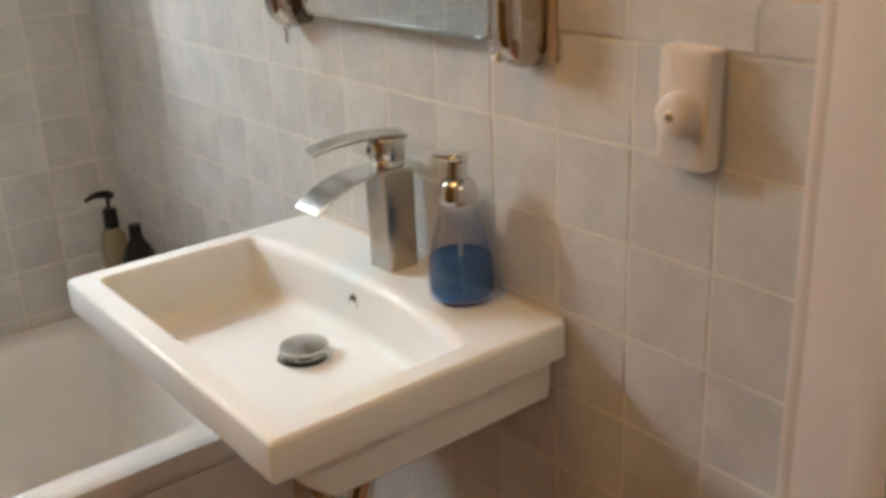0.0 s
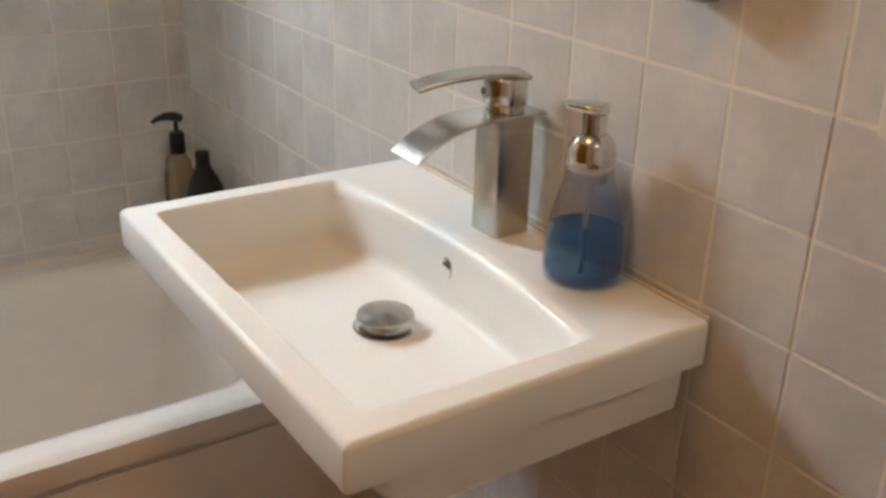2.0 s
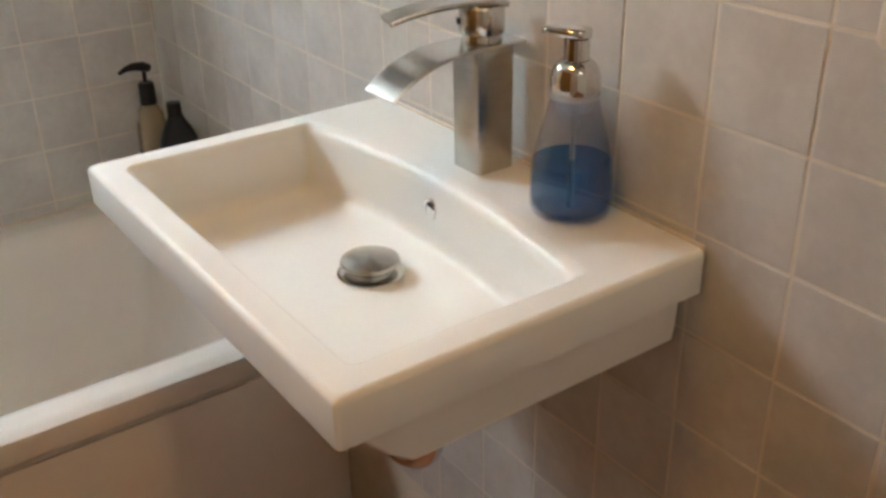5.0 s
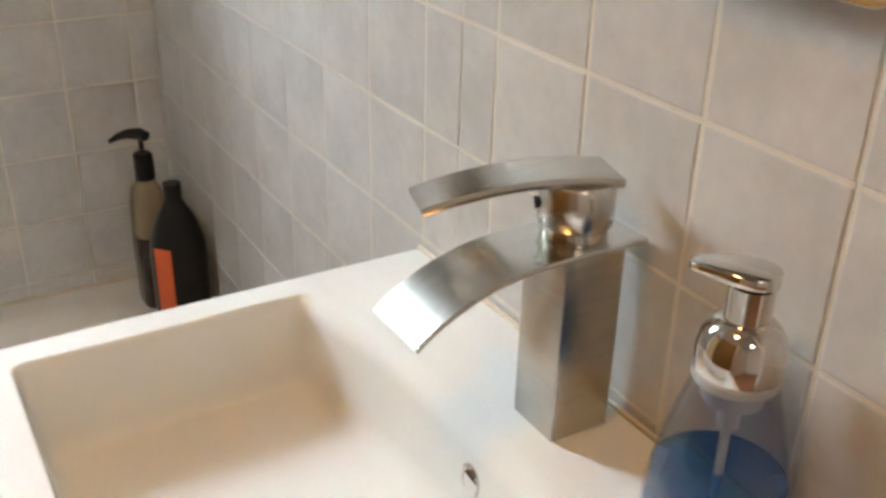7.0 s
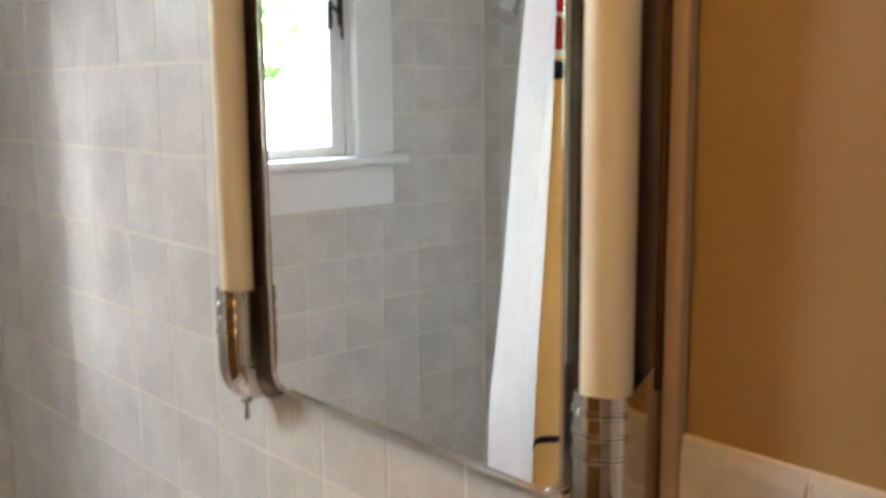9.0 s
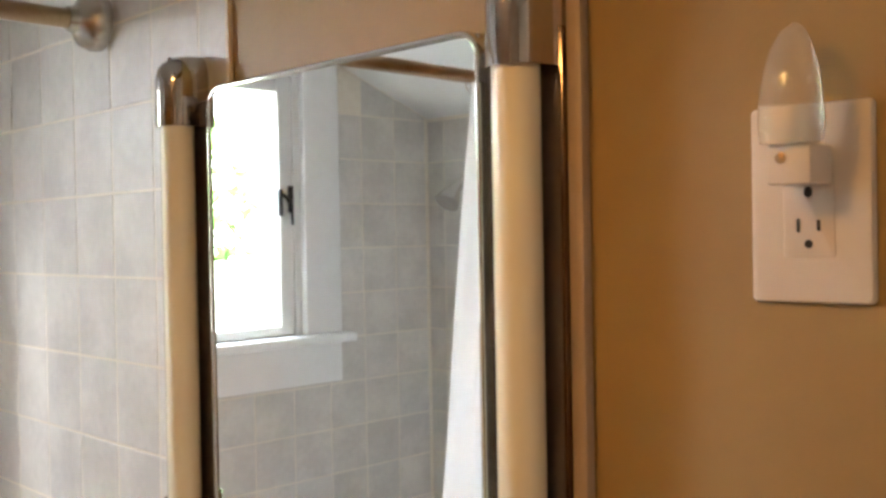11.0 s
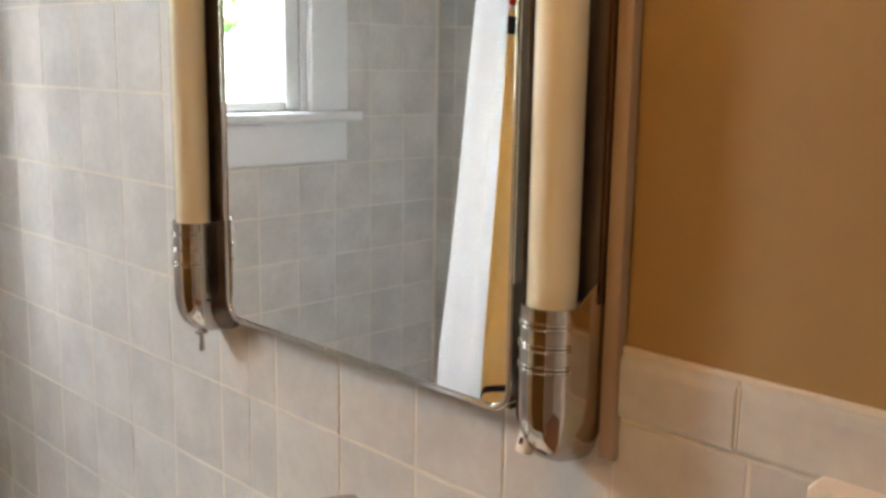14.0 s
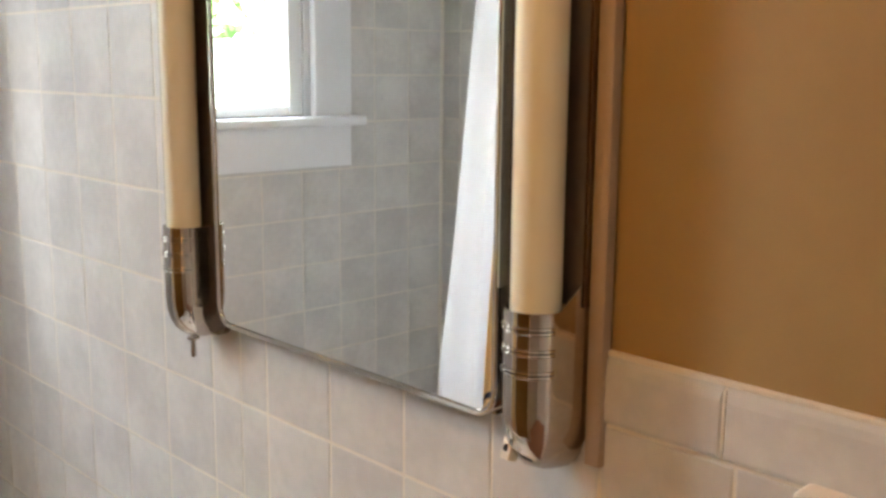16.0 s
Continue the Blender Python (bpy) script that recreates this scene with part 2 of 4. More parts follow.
def sweep(path, radius, n=14, bm=None, caps=True):
    pts = [Vector(p) for p in path]
    loops = []
    side = None
    for i, p in enumerate(pts):
        d = (pts[min(i + 1, len(pts) - 1)] - pts[max(i - 1, 0)]).normalized()
        if side is None:
            side = d.orthogonal().normalized()
        side = (side - d * side.dot(d)).normalized()
        up = d.cross(side)
        r = radius[i] if isinstance(radius, (list, tuple)) else radius
        loops.append([p + r * (math.cos(2 * math.pi * k / n) * side + math.sin(2 * math.pi * k / n) * up) for k in range(n)])
    return rings(loops, bm, caps, caps)


def rounded(x0, x1, y0, y1, r, per=6, arc=None):
    """A loop round a rectangle with round corners, the same number of points for any size."""
    out = []
    for cx, cy, a0 in ((x1 - r, y1 - r, 0), (x0 + r, y1 - r, 90), (x0 + r, y0 + r, 180), (x1 - r, y0 + r, 270)):
        out += [(cx + r * math.cos(radians(a0 + 90 * k / per)), cy + r * math.sin(radians(a0 + 90 * k / per))) for k in range(per + 1)]
    full = []
    for i, p in enumerate(out):
        q = out[(i + 1) % len(out)]
        full.append(p)
        if i % (per + 1) == per:
            full += [(p[0] + (q[0] - p[0]) * k / 16, p[1] + (q[1] - p[1]) * k / 16) for k in range(1, 16)]
    return full


def thing(name, label, category, place=(0, 0, 0), group=""):
    ob = new(name)
    ob.location = place
    ob.empty_display_size = 0.05
    return tagged(ob, label, category, group)


def structure(name, bm, material, label, smooth=False):
    return tagged(part(name, bm, material, None, "", smooth), label, "", "", "structure")


# ---- room ----
T, ROW0 = 0.108, 1.083
DOOR_Y0, DOOR_Y1, DOOR_Z = -1.0, -0.034, 2.04


def slope(y):
    return 2.335 + 0.377 * min(y, 0.0)


bm = box(XW - 0.12, 0.46, 0.004, 0.124, 0, 2.5)
wall_north = structure("wall_north", bm, PAINT, "ochre painted wall above grey tile wainscot")
bm = bmesh.new()
box(XW - 0.12, XW - 0.004, YS - 0.12, WIN_Y0, 0, 2.5, bm=bm)
box(XW - 0.12, XW - 0.004, WIN_Y1, 0.004, 0, 2.5, bm=bm)
box(XW - 0.12, XW - 0.004, WIN_Y0, WIN_Y1, 0, WIN_Z0, bm=bm)
box(XW - 0.12, XW - 0.004, WIN_Y0, WIN_Y1, WIN_Z1, 2.5, bm=bm)
wall_west = structure("wall_west", bm, CEILING, "grey tiled wall over the bathtub with a window opening")
wall_south = structure("wall_south", box(XW - 0.004, 0.46, YS - 0.12, YS - 0.004, 0, 2.5), PAINT, "wall at the shower end of the bathtub")
bm = bmesh.new()
box(0.359, 0.469, DOOR_Y1, 0.004, 0, 2.5, bm=bm)
box(0.359, 0.469, YS - 0.004, DOOR_Y0, 0, 2.5, bm=bm)
box(0.359, 0.469, DOOR_Y0, DOOR_Y1, DOOR_Z, 2.5, bm=bm)
wall_east = structure("wall_east", bm, PAINT, "ochre painted wall with the doorway")
bm = bmesh.new()
prof = [(0.124, slope(0) + 0.0), (0.0, slope(0)), (YS - 0.12, slope(YS - 0.12)), (YS - 0.12, 2.62), (0.124, 2.62)]
rings([[(x, y, z) for y, z in prof] for x in (XW - 0.12, 0.46)], bm, True, True)
structure("ceiling", bm, CEILING, "white plastered sloping ceiling")
structure("floor", box(XW - 0.12, 2.4, YS - 0.12, 0.6, -0.1, 0.0), FLOOR, "brown vinyl floor")
# hall behind the doorway
bm = bmesh.new()
box(0.46, 2.4, 0.48, 0.6, 0, 2.5, bm=bm)
box(0.46, 2.4, YS - 0.52, YS - 0.4, 0, 2.5, bm=bm)
box(2.28, 2.4, YS - 0.4, 0.48, 0, 2.5, bm=bm)
box(0.36, 0.468, 0.13, 0.6, 0, 2.5, bm=bm)
structure("wall_hall", bm, CASING, "plain painted hall walls")
structure("ceiling_hall", box(0.476, 2.4, YS - 0.52, 0.6, 2.4, 2.5), CEILING, "white hall ceiling")
structure("floor_hall", box(0.3, 2.4, YS - 0.52, YS - 0.121, -0.1, -0.003), FLOOR, "brown hall floor")

# door frame
frame_1 = tagged(new("door_frame"), "cream painted wooden door frame beside the tiles", "door frame", "", "structure")
part("jamb", box(0.352, 0.476, DOOR_Y1 - 0.02, DOOR_Y1 - 0.0005, 0, DOOR_Z, 0.002), CASING, frame_1)
part("jamb", box(0.352, 0.476, DOOR_Y0 + 0.0005, DOOR_Y0 + 0.02, 0, DOOR_Z, 0.002), CASING, frame_1)
part("head_jamb", box(0.352, 0.476, DOOR_Y0 + 0.021, DOOR_Y1 - 0.021, DOOR_Z - 0.02, DOOR_Z - 0.0005, 0.002), CASING, frame_1)
part("casing", box(0.334, 0.3515, DOOR_Y1 - 0.014, -0.004, 0, DOOR_Z + 0.06, 0.004), CASING, frame_1)
part("casing", box(0.334, 0.3515, DOOR_Y0 - 0.07, DOOR_Y0 + 0.012, 0, DOOR_Z + 0.06, 0.004), CASING, frame_1)
part("stop", box(0.409, 0.444, DOOR_Y1 - 0.032, DOOR_Y1 - 0.0205, 0, DOOR_Z - 0.022, 0.002), CASING, frame_1)

# window
window_1 = tagged(new("window_1"), "white painted casement window over the bathtub", "window", "", "structure")
cw = 0.10
part("casing", box(XW - 0.002, XW + 0.018, WIN_Y0 - cw, WIN_Y0 + 0.004, WIN_Z0 + 0.0005, WIN_Z1 + 0.09, 0.003), WHITE, window_1)
part("casing", box(XW - 0.002, XW + 0.018, WIN_Y1 - 0.004, WIN_Y1 + cw, WIN_Z0 + 0.0005, WIN_Z1 + 0.09, 0.003), WHITE, window_1)
part("head_casing", box(XW - 0.002, XW + 0.018, WIN_Y0 + 0.0045, WIN_Y1 - 0.0045, WIN_Z1 - 0.004, WIN_Z1 + 0.09, 0.003), WHITE, window_1)
part("window_sill", box(XW - 0.09, XW + 0.042, WIN_Y0 - cw - 0.028, WIN_Y1 + cw + 0.028, WIN_Z0 - 0.022, WIN_Z0, 0.006, 3), WHITE, window_1)
part("apron", box(XW - 0.002, XW + 0.016, WIN_Y0 - cw, WIN_Y1 + cw, WIN_Z0 - 0.115, WIN_Z0 - 0.0225, 0.003), WHITE, window_1)
for y0, y1 in ((WIN_Y0, WIN_Y0 + 0.02), (WIN_Y1 - 0.02, WIN_Y1)):
    part("jamb", box(XW - 0.118, XW - 0.003, y0, y1, WIN_Z0, WIN_Z1), WHITE, window_1)
part("head_jamb", box(XW - 0.118, XW - 0.003, WIN_Y0 + 0.02, WIN_Y1 - 0.02, WIN_Z1 - 0.02, WIN_Z1), WHITE, window_1)
sy0, sy1, sz0, sz1 = WIN_Y0 + 0.021, WIN_Y1 - 0.021, WIN_Z0 + 0.002, WIN_Z1 - 0.021
sash = part("sash", box(XW - 0.045, XW - 0.006, sy0, sy0 + 0.038, sz0, sz1, 0.004), WHITE, window_1)
part("sash", box(XW - 0.045, XW - 0.006, sy1 - 0.038, sy1, sz0, sz1, 0.004), WHITE, window_1)
part("sash_rail", box(XW - 0.045, XW - 0.006, sy0 + 0.0385, sy1 - 0.0385, sz0, sz0 + 0.022, 0.004), WHITE, window_1)
part("sash_rail", box(XW - 0.045, XW - 0.006, sy0 + 0.0385, sy1 - 0.0385, sz1 - 0.038, sz1, 0.004), WHITE, window_1)
pane = part("pane", box(XW - 0.028, XW - 0.024, sy0 + 0.03, sy1 - 0.03, sz0 + 0.015, sz1 - 0.03), GLASS, window_1, "clear glass pane")
pane.visible_shadow = False
ly = sy0 + 0.012
latch = part("latch", box(XW - 0.0055, XW + 0.004, ly - 0.008, ly + 0.003, 1.620, 1.682, 0.002), BLACK, window_1, "dark metal window latch")
part("latch_plate", box(XW - 0.0055, XW + 0.004, ly + 0.021, ly + 0.032, 1.612, 1.674, 0.002), BLACK, latch)
part("latch_lever", sweep([(XW + 0.007, ly + 0.027, 1.664), (XW + 0.012, ly + 0.016, 1.652), (XW + 0.012, ly + 0.004, 1.630), (XW + 0.009, ly + 0.0, 1.592)], [0.004, 0.0045, 0.004, 0.003]), BLACK, latch)

# outside
structure("ground", box(-60, XW - 0.3, -40, 40, -1.2, -1.0), GRASS, "green lawn outside the window")
# glowing sheet stands in for the sky and garden beyond the window
structure("backdrop", box(-6.1, -6.0, -6.0, 4, -1.0, 7.0), BACKDROP_GLOW, "glowing backdrop in place of the overexposed garden and sky")
tree = thing("tree", "slender leafy green tree outside the bathroom window", "tree", (-1.68, -0.66, -1.0))
part("trunk", sweep([(0, 0, 0), (0.01, 0.02, 0.8), (-0.02, 0.0, 1.6), (0.01, -0.02, 2.2), (0.0, 0.0, 2.75)], [0.03, 0.025, 0.018, 0.012, 0.004], 10), BARK, tree)
rnd = random.Random(5)
for k in range(7):
    a, z = k * 2.1, 2.05 + 0.09 * k
    part("limb", sweep([(0, 0, z), (0.03 * math.cos(a), -0.05 + 0.02 * math.sin(a), z + 0.05), (0.05 * math.cos(a), -0.13 + 0.05 * math.sin(a), z + 0.10)], [0.004, 0.003, 0.001], 6), BARK, tree)
bm = bmesh.new()
for k in range(110):
    a, h = rnd.uniform(0, 6.283), rnd.uniform(2.5, 2.88)
    r = (0.15 - 0.25 * abs(h - 2.68)) * math.sqrt(rnd.random()) * (1 + 0.4 * math.sin(3 * a + 9 * h))
    c = Vector((0.45 * r * math.cos(a), r * math.sin(a) - 0.14, h))
    q = Euler((rnd.uniform(-1, 1), rnd.uniform(-1, 1), rnd.uniform(0, 6.28))).to_matrix()
    s = rnd.uniform(0.022, 0.04)
    vs = [bm.verts.new(c + q @ Vector(p) * s) for p in ((-1, 0, 0), (-0.3, 0.42, 0.08), (1, 0, -0.1), (-0.3, -0.42, 0.08))]
    bm.faces.new((vs[0], vs[3], vs[2], vs[1]))
part("crown", bm, LEAF, tree, "", False)


# ---- bathtub ----
tub = thing("bathtub", "cream enamelled built-in bathtub against the tiled walls", "bathtub", (XW, YS, 0))
TX0, TX1, TY0, TY1, TZ = XW + 0.001, -0.705, YS + 0.001, -0.001, 0.428


def loop3(x0, x1, y0, y1, r, z, dx=XW, dy=YS):
    return [(x - dx, y - dy, z) for x, y in rounded(x0, x1, y0, y1, r)]


ls = [loop3(TX0, TX1 - 0.012, TY0, TY1, 0.004, TZ - 0.05), loop3(TX0, TX1 - 0.003, TY0, TY1, 0.004, TZ - 0.045),
      loop3(TX0, TX1, TY0, TY1, 0.004, TZ - 0.022), loop3(TX0, TX1 - 0.004, TY0, TY1, 0.004, TZ - 0.008),
      loop3(TX0, TX1 - 0.015, TY0, TY1, 0.004, TZ - 0.001), loop3(TX0 + 0.02, TX1 - 0.028, TY0 + 0.03, TY1 - 0.03, 0.02, TZ)]
for f, (ins, z) in enumerate(((0.0, TZ), (0.012, TZ - 0.003), (0.024, TZ - 0.013), (0.032, TZ - 0.03), (0.042, TZ - 0.09), (0.055, TZ - 0.2), (0.085, TZ - 0.30), (0.13, TZ - 0.335), (0.2, TZ - 0.345))):
    ls.append(loop3(TX0 + 0.05 + ins, TX1 - 0.055 - ins, TY0 + 0.10 + ins * 1.4, TY1 - 0.095 - ins * 1.4, 0.09, z))
part("basin", rings(ls, None, False, True), ENAMEL, tub)
part("apron", box(-0.82 - XW, -0.722 - XW, TY0 - YS, TY1 - YS, 0.0, TZ - 0.0385, 0.004), ENAMEL, tub)
part("apron_panel", box(-0.7215 - XW, -0.716 - XW, 0.0 + 0.002, TY1 - YS, 0.02, TZ - 0.062, 0.003, 3), ENAMEL, tub)
part("drain", turned(lathe([(0.0, 0), (0.03, 0.0), (0.034, -0.004)], 24), pose(0.36, 0.30, TZ - 0.338)), CHROME, tub)

# ---- shower ----
rod = thing("curtain_rod", "brushed bronze shower curtain rod across the room", "curtain rod", (-0.775, 0, 1.845))
part("rod", sweep([(0, -0.012, 0), (0, YS + 0.012, 0)], 0.0125, 20), BRASS, rod)
for y, s in ((-0.003, 1), (YS + 0.003, -1)):
    part("flange", turned(lathe([(0.0, 0), (0.037, 0), (0.038, 0.01), (0.033, 0.024), (0.018, 0.034), (0.015, 0.045), (0.0, 0.045)], 28), pose(0, y, 0, 90 * s)), NICKEL, rod, "brushed nickel end flange")


def drape(x0, y0, y1, y0b, y1b, z0, z1, waves, depth, bands, name, parent, phase=0.0):
    n, rows = waves * 10, 36
    zs = sorted({z0 + (z1 - z0) * k / rows for k in range(rows + 1)} | {b for bb in bands for b in bb[:2]})
    pieces = {}
    grid = []
    for z in zs:
        f = (z1 - z) / (z1 - z0)
        g = min(1.0, f * 1.6) if x0 < -0.75 else f
        ya, yb = y0 + (y0b - y0) * f, y1 + (y1b - y1) * g
        grid.append([(x0 + depth * (0.5 + 0.5 * f) * math.sin(2 * math.pi * waves * i / n + phase + 0.5 * f * math.sin(i * 0.3)) + 0.004 * math.sin(9 * f + i * 0.2),
                      ya + (yb - ya) * i / n, z) for i in range(n + 1)])
    for k in range(len(zs) - 1):
        zc = (zs[k] + zs[k + 1]) / 2
        key = next((b[2] for b in bands if b[0] <= zc <= b[1]), None)
        pieces.setdefault((key, next((b for b in bands if b[0] <= zc <= b[1]), zc < 1.0)), []).append(k)
    for (key, _), ks in pieces.items():
        bm = bmesh.new()
        for k in ks:
            a = [bm.verts.new(p) for p in grid[k]]
            b = [bm.verts.new(p) for p in grid[k + 1]]
            for i in range(n):
                bm.faces.new((a[i], a[i + 1], b[i + 1], b[i]))
        bmesh.ops.remove_doubles(bm, verts=bm.verts, dist=1e-5)
        bmesh.ops.solidify(bm, geom=bm.faces, thickness=0.0012)
        yield key, part(name, bm, {None: YELLOW, "white": LINER, "red": RED, "navy": NAVY}[key], parent)


liner = thing("curtain_liner", "white translucent shower curtain liner hanging from the rod", "shower curtain")
for key, ob in drape(-0.765, -1.19, -0.722, -1.19, -0.612, 0.45, 1.80, 8, 0.017, ((0.0, 3.0, "white"),), "sheet", liner):
    pass
curtain = thing("shower_curtain", "yellow shower curtain with red and navy stripes", "shower curtain")
BANDS = ((0.864, 0.876, "navy"), (1.497, 1.527, "navy"), (1.545, 1.60, "red"), (1.606, 1.66, "red"), (1.535, 1.545, "white"), (1.60, 1.606, "white"), (1.66, 1.80, "white"))
for key, ob in drape(-0.735, -1.20, -0.738, -1.20, -0.648, 0.30, 1.80, 6, 0.014, BANDS, "panel", curtain, 1.0):
    if key:
        ob.name, ob["label"] = "stripe", key + " woven stripe"
for k in range(7):
    y = -0.74 - 0.075 * k
    bm = bmesh.new()
    pts = [(0.022 * math.cos(a), 0, -0.008 + 0.022 * math.sin(a)) for a in [math.radians(20 * i) for i in range(18)]]
    sweep(pts + pts[:1], 0.0016, 6, bm, False)
    ob = part("curtain_ring", turned(bm, pose(-0.775, y, 1.845)), CHROME)
    tagged(ob, "thin chrome shower curtain ring on the rod", "curtain ring", "curtain rings")

shower = thing("wall_shower", "chrome shower head on a bent arm from the tiled wall", "shower", (-1.165, YS, 1.735))
part("arm", sweep([(0, 0.0, 0), (0, 0.05, 0.0), (0, 0.10, -0.015), (0, 0.15, -0.06)], 0.010), CHROME, shower)
part("head", turned(lathe([(0, 0.0), (0.014, 0.0), (0.016, -0.02), (0.028, -0.045), (0.030, -0.058), (0.0, -0.058)], 28), pose(0, 0.15, -0.055, 40)), CHROME, shower)
part("flange", turned(lathe([(0, 0), (0.03, 0), (0.024, 0.008), (0.0, 0.01)], 24), pose(0, 0.001, 0, -90)), CHROME, shower)


# ---- washbasin ----
SX0, SX1, SY0, SZ = -0.546, 0.020, -0.400, 0.857
sink = thing("washbasin", "white rectangular wall-hung china washbasin with a curved bowl", "washbasin", (-0.26, -0.003, 0.75))
OX, OY, OZ = -0.26, -0.003, 0.75


def sink_loop(x0, x1, y0, y1, r, z, bow=0.0):
    out = []
    for x, y in rounded(x0, x1, y0, y1, r):
        f = max(0.0, (y - y0) / (y1 - y0))
        u = (2 * (x - x0) / (x1 - x0) - 1)
        out.append((x - OX, y + bow * (1 - u * u) * f ** 3 - OY, z - OZ))
    return out


ls = [sink_loop(SX0 + 0.034, -0.016, -0.374, -0.003, 0.004, SZ - 0.049), sink_loop(SX0 + 0.006, SX1 - 0.006, SY0 + 0.006, -0.003, 0.004, SZ - 0.049), sink_loop(SX0, SX1, SY0, -0.003, 0.006, SZ - 0.045),
      sink_loop(SX0, SX1, SY0, -0.003, 0.006, SZ - 0.006), sink_loop(SX0 + 0.002, SX1 - 0.002, SY0 + 0.002, -0.003, 0.006, SZ - 0.002),
      sink_loop(SX0 + 0.006, SX1 - 0.006, SY0 + 0.006, -0.004, 0.006, SZ), sink_loop(SX0 + 0.008, SX1 - 0.008, SY0 + 0.008, -0.006, 0.006, SZ)]
BX0, BX1, BY0, BY1, BOW = -0.513, -0.013, -0.368, -0.119, 0.028
for a, b, c, d, z, r in ((-0.002, -0.002, -0.002, -0.002, 0.0, 0.010), (0, 0, 0, 0, 0.0, 0.010), (0.001, 0.001, 0.001, 0.0047, -0.0006, 0.010), (0.002, 0.002, 0.002, 0.009, -0.0024, 0.011),
                         (0.003, 0.003, 0.003, 0.0127, -0.0053, 0.011), (0.0036, 0.0036, 0.0036, 0.0156, -0.009, 0.012), (0.004, 0.004, 0.004, 0.0172, -0.013, 0.012), (0.0045, 0.0045, 0.0045, 0.0180, -0.017, 0.012),
                         (0.005, 0.007, 0.007, 0.0205, -0.0655, 0.013), (0.0053, 0.0075, 0.0075, 0.0215, -0.0715, 0.013), (0.007, 0.0095, 0.0095, 0.0245, -0.0775, 0.013), (0.0105, 0.013, 0.013, 0.0285, -0.0815, 0.012),
                         (0.015, 0.018, 0.018, 0.0335, -0.0835, 0.012), (0.05, 0.05, 0.05, 0.040, -0.0845, 0.02), (0.12, 0.12, 0.09, 0.050, -0.0852, 0.02), (0.21, 0.21, 0.12, 0.058, -0.0856, 0.02)):
    ls.append(sink_loop(BX0 + a, BX1 - b, BY0 + c, BY1 - d, r, SZ + z, BOW))
part("bowl", rings(ls, None, False, True), CERAMIC, sink)
ls = [[(x - OX, y - OY, z - OZ) for x, y in rounded(SX0 + 0.03 + i, -0.004 - i, fy, -0.003, 0.007)]
      for i, fy, z in ((0.0, -0.378, SZ - 0.0495), (0.0, -0.372, 0.796), (0.001, -0.345, 0.766), (0.003, -0.322, 0.747), (0.009, -0.300, 0.741))]
part("underside", rings(ls, None, False, True), CERAMIC, sink)
DX, DY = -0.268, -0.196
part("drain_flange", turned(lathe([(0, 0), (0.034, 0), (0.036, 0.0015), (0.030, 0.0035), (0.022, 0.0015), (0, 0.001)], 40), pose(DX - OX, DY - OY, SZ - 0.0855 - OZ)), CHROME, sink, "chrome drain flange")
part("drain_stopper", turned(lathe([(0, 0.002), (0.012, 0.002), (0.013, 0.010), (0.030, 0.011), (0.0325, 0.0135), (0.031, 0.017), (0.020, 0.0215), (0.008, 0.0235), (0, 0.0238)], 40), pose(DX - OX, DY - OY, SZ - 0.0855 - OZ)), NICKEL, sink, "brushed nickel domed drain stopper")
OVER = pose(-0.2765 - OX, -0.1065 - OY, 0.8185 - OZ, 93)
part("overflow_ring", turned(lathe([(0.0078, 0.000), (0.0112, 0.000), (0.0115, 0.0035), (0.0102, 0.005), (0.0078, 0.004), (0.0078, 0.0)], 28, caps=False, sy=1.25), OVER), CHROME, sink, "chrome overflow ring")
part("overflow_hole", turned(lathe([(0, 0.0), (0.0078, 0.0), (0.0078, 0.0036), (0, 0.0036)], 24, sy=1.25), OVER), SLOT, sink)
trap = part("tailpiece", turned(lathe([(0, 0.0), (0.016, 0), (0.016, -0.16), (0, -0.16)], 24), pose(DX - OX - 0.010, DY - OY, 0.001)), CHROME, sink)
part("trap", sweep([(DX - OX - 0.010, DY - OY, -0.09)] + [(DX - OX + 0.034 - 0.044 * math.cos(radians(a)), DY - OY + 0.02 * a / 180, -0.160 - 0.042 * math.sin(radians(a))) for a in range(0, 181, 15)]
     + [(DX - OX + 0.081, DY - OY + 0.03, -0.125), (DX - OX + 0.083, DY - OY + 0.06, -0.10), (DX - OX + 0.083, -0.005, -0.095)], 0.0165, 20), CHROME, sink, "chrome trap pipe")

# ---- basin tap ----
tap = thing("basin_tap", "brushed nickel single-lever waterfall tap on the washbasin", "tap", (-0.2665, -0.045, SZ))
part("body", box(-0.0225, 0.0225, -0.0235, 0.0235, 0.0005, 0.138, 0.0015), NICKEL, tap)
W = 0.0275


def strip(profile, w0, w1, thick, bm=None):
    """A bent plate: (y, z) points along its top, half width from w0 to w1."""
    n = len(profile)
    loops = []
    for i, (y, z) in enumerate(profile):
        w = w0 + (w1 - w0) * i / (n - 1)
        a, b = profile[max(i - 1, 0)], profile[min(i + 1, n - 1)]
        d = Vector((b[0] - a[0], b[1] - a[1])).normalized()
        ny, nz = d[1] * thick, -d[0] * thick
        if d[0] < 0:
            ny, nz = -ny, -nz
        e = 0.0012
        loops.append([(-w, y + ny * 0.5, z + nz * 0.5), (-w + e, y, z), (w - e, y, z), (w, y + ny * 0.5, z + nz * 0.5), (w - e, y + ny, z + nz), (-w + e, y + ny, z + nz)])
    return rings(loops, bm, True, True)


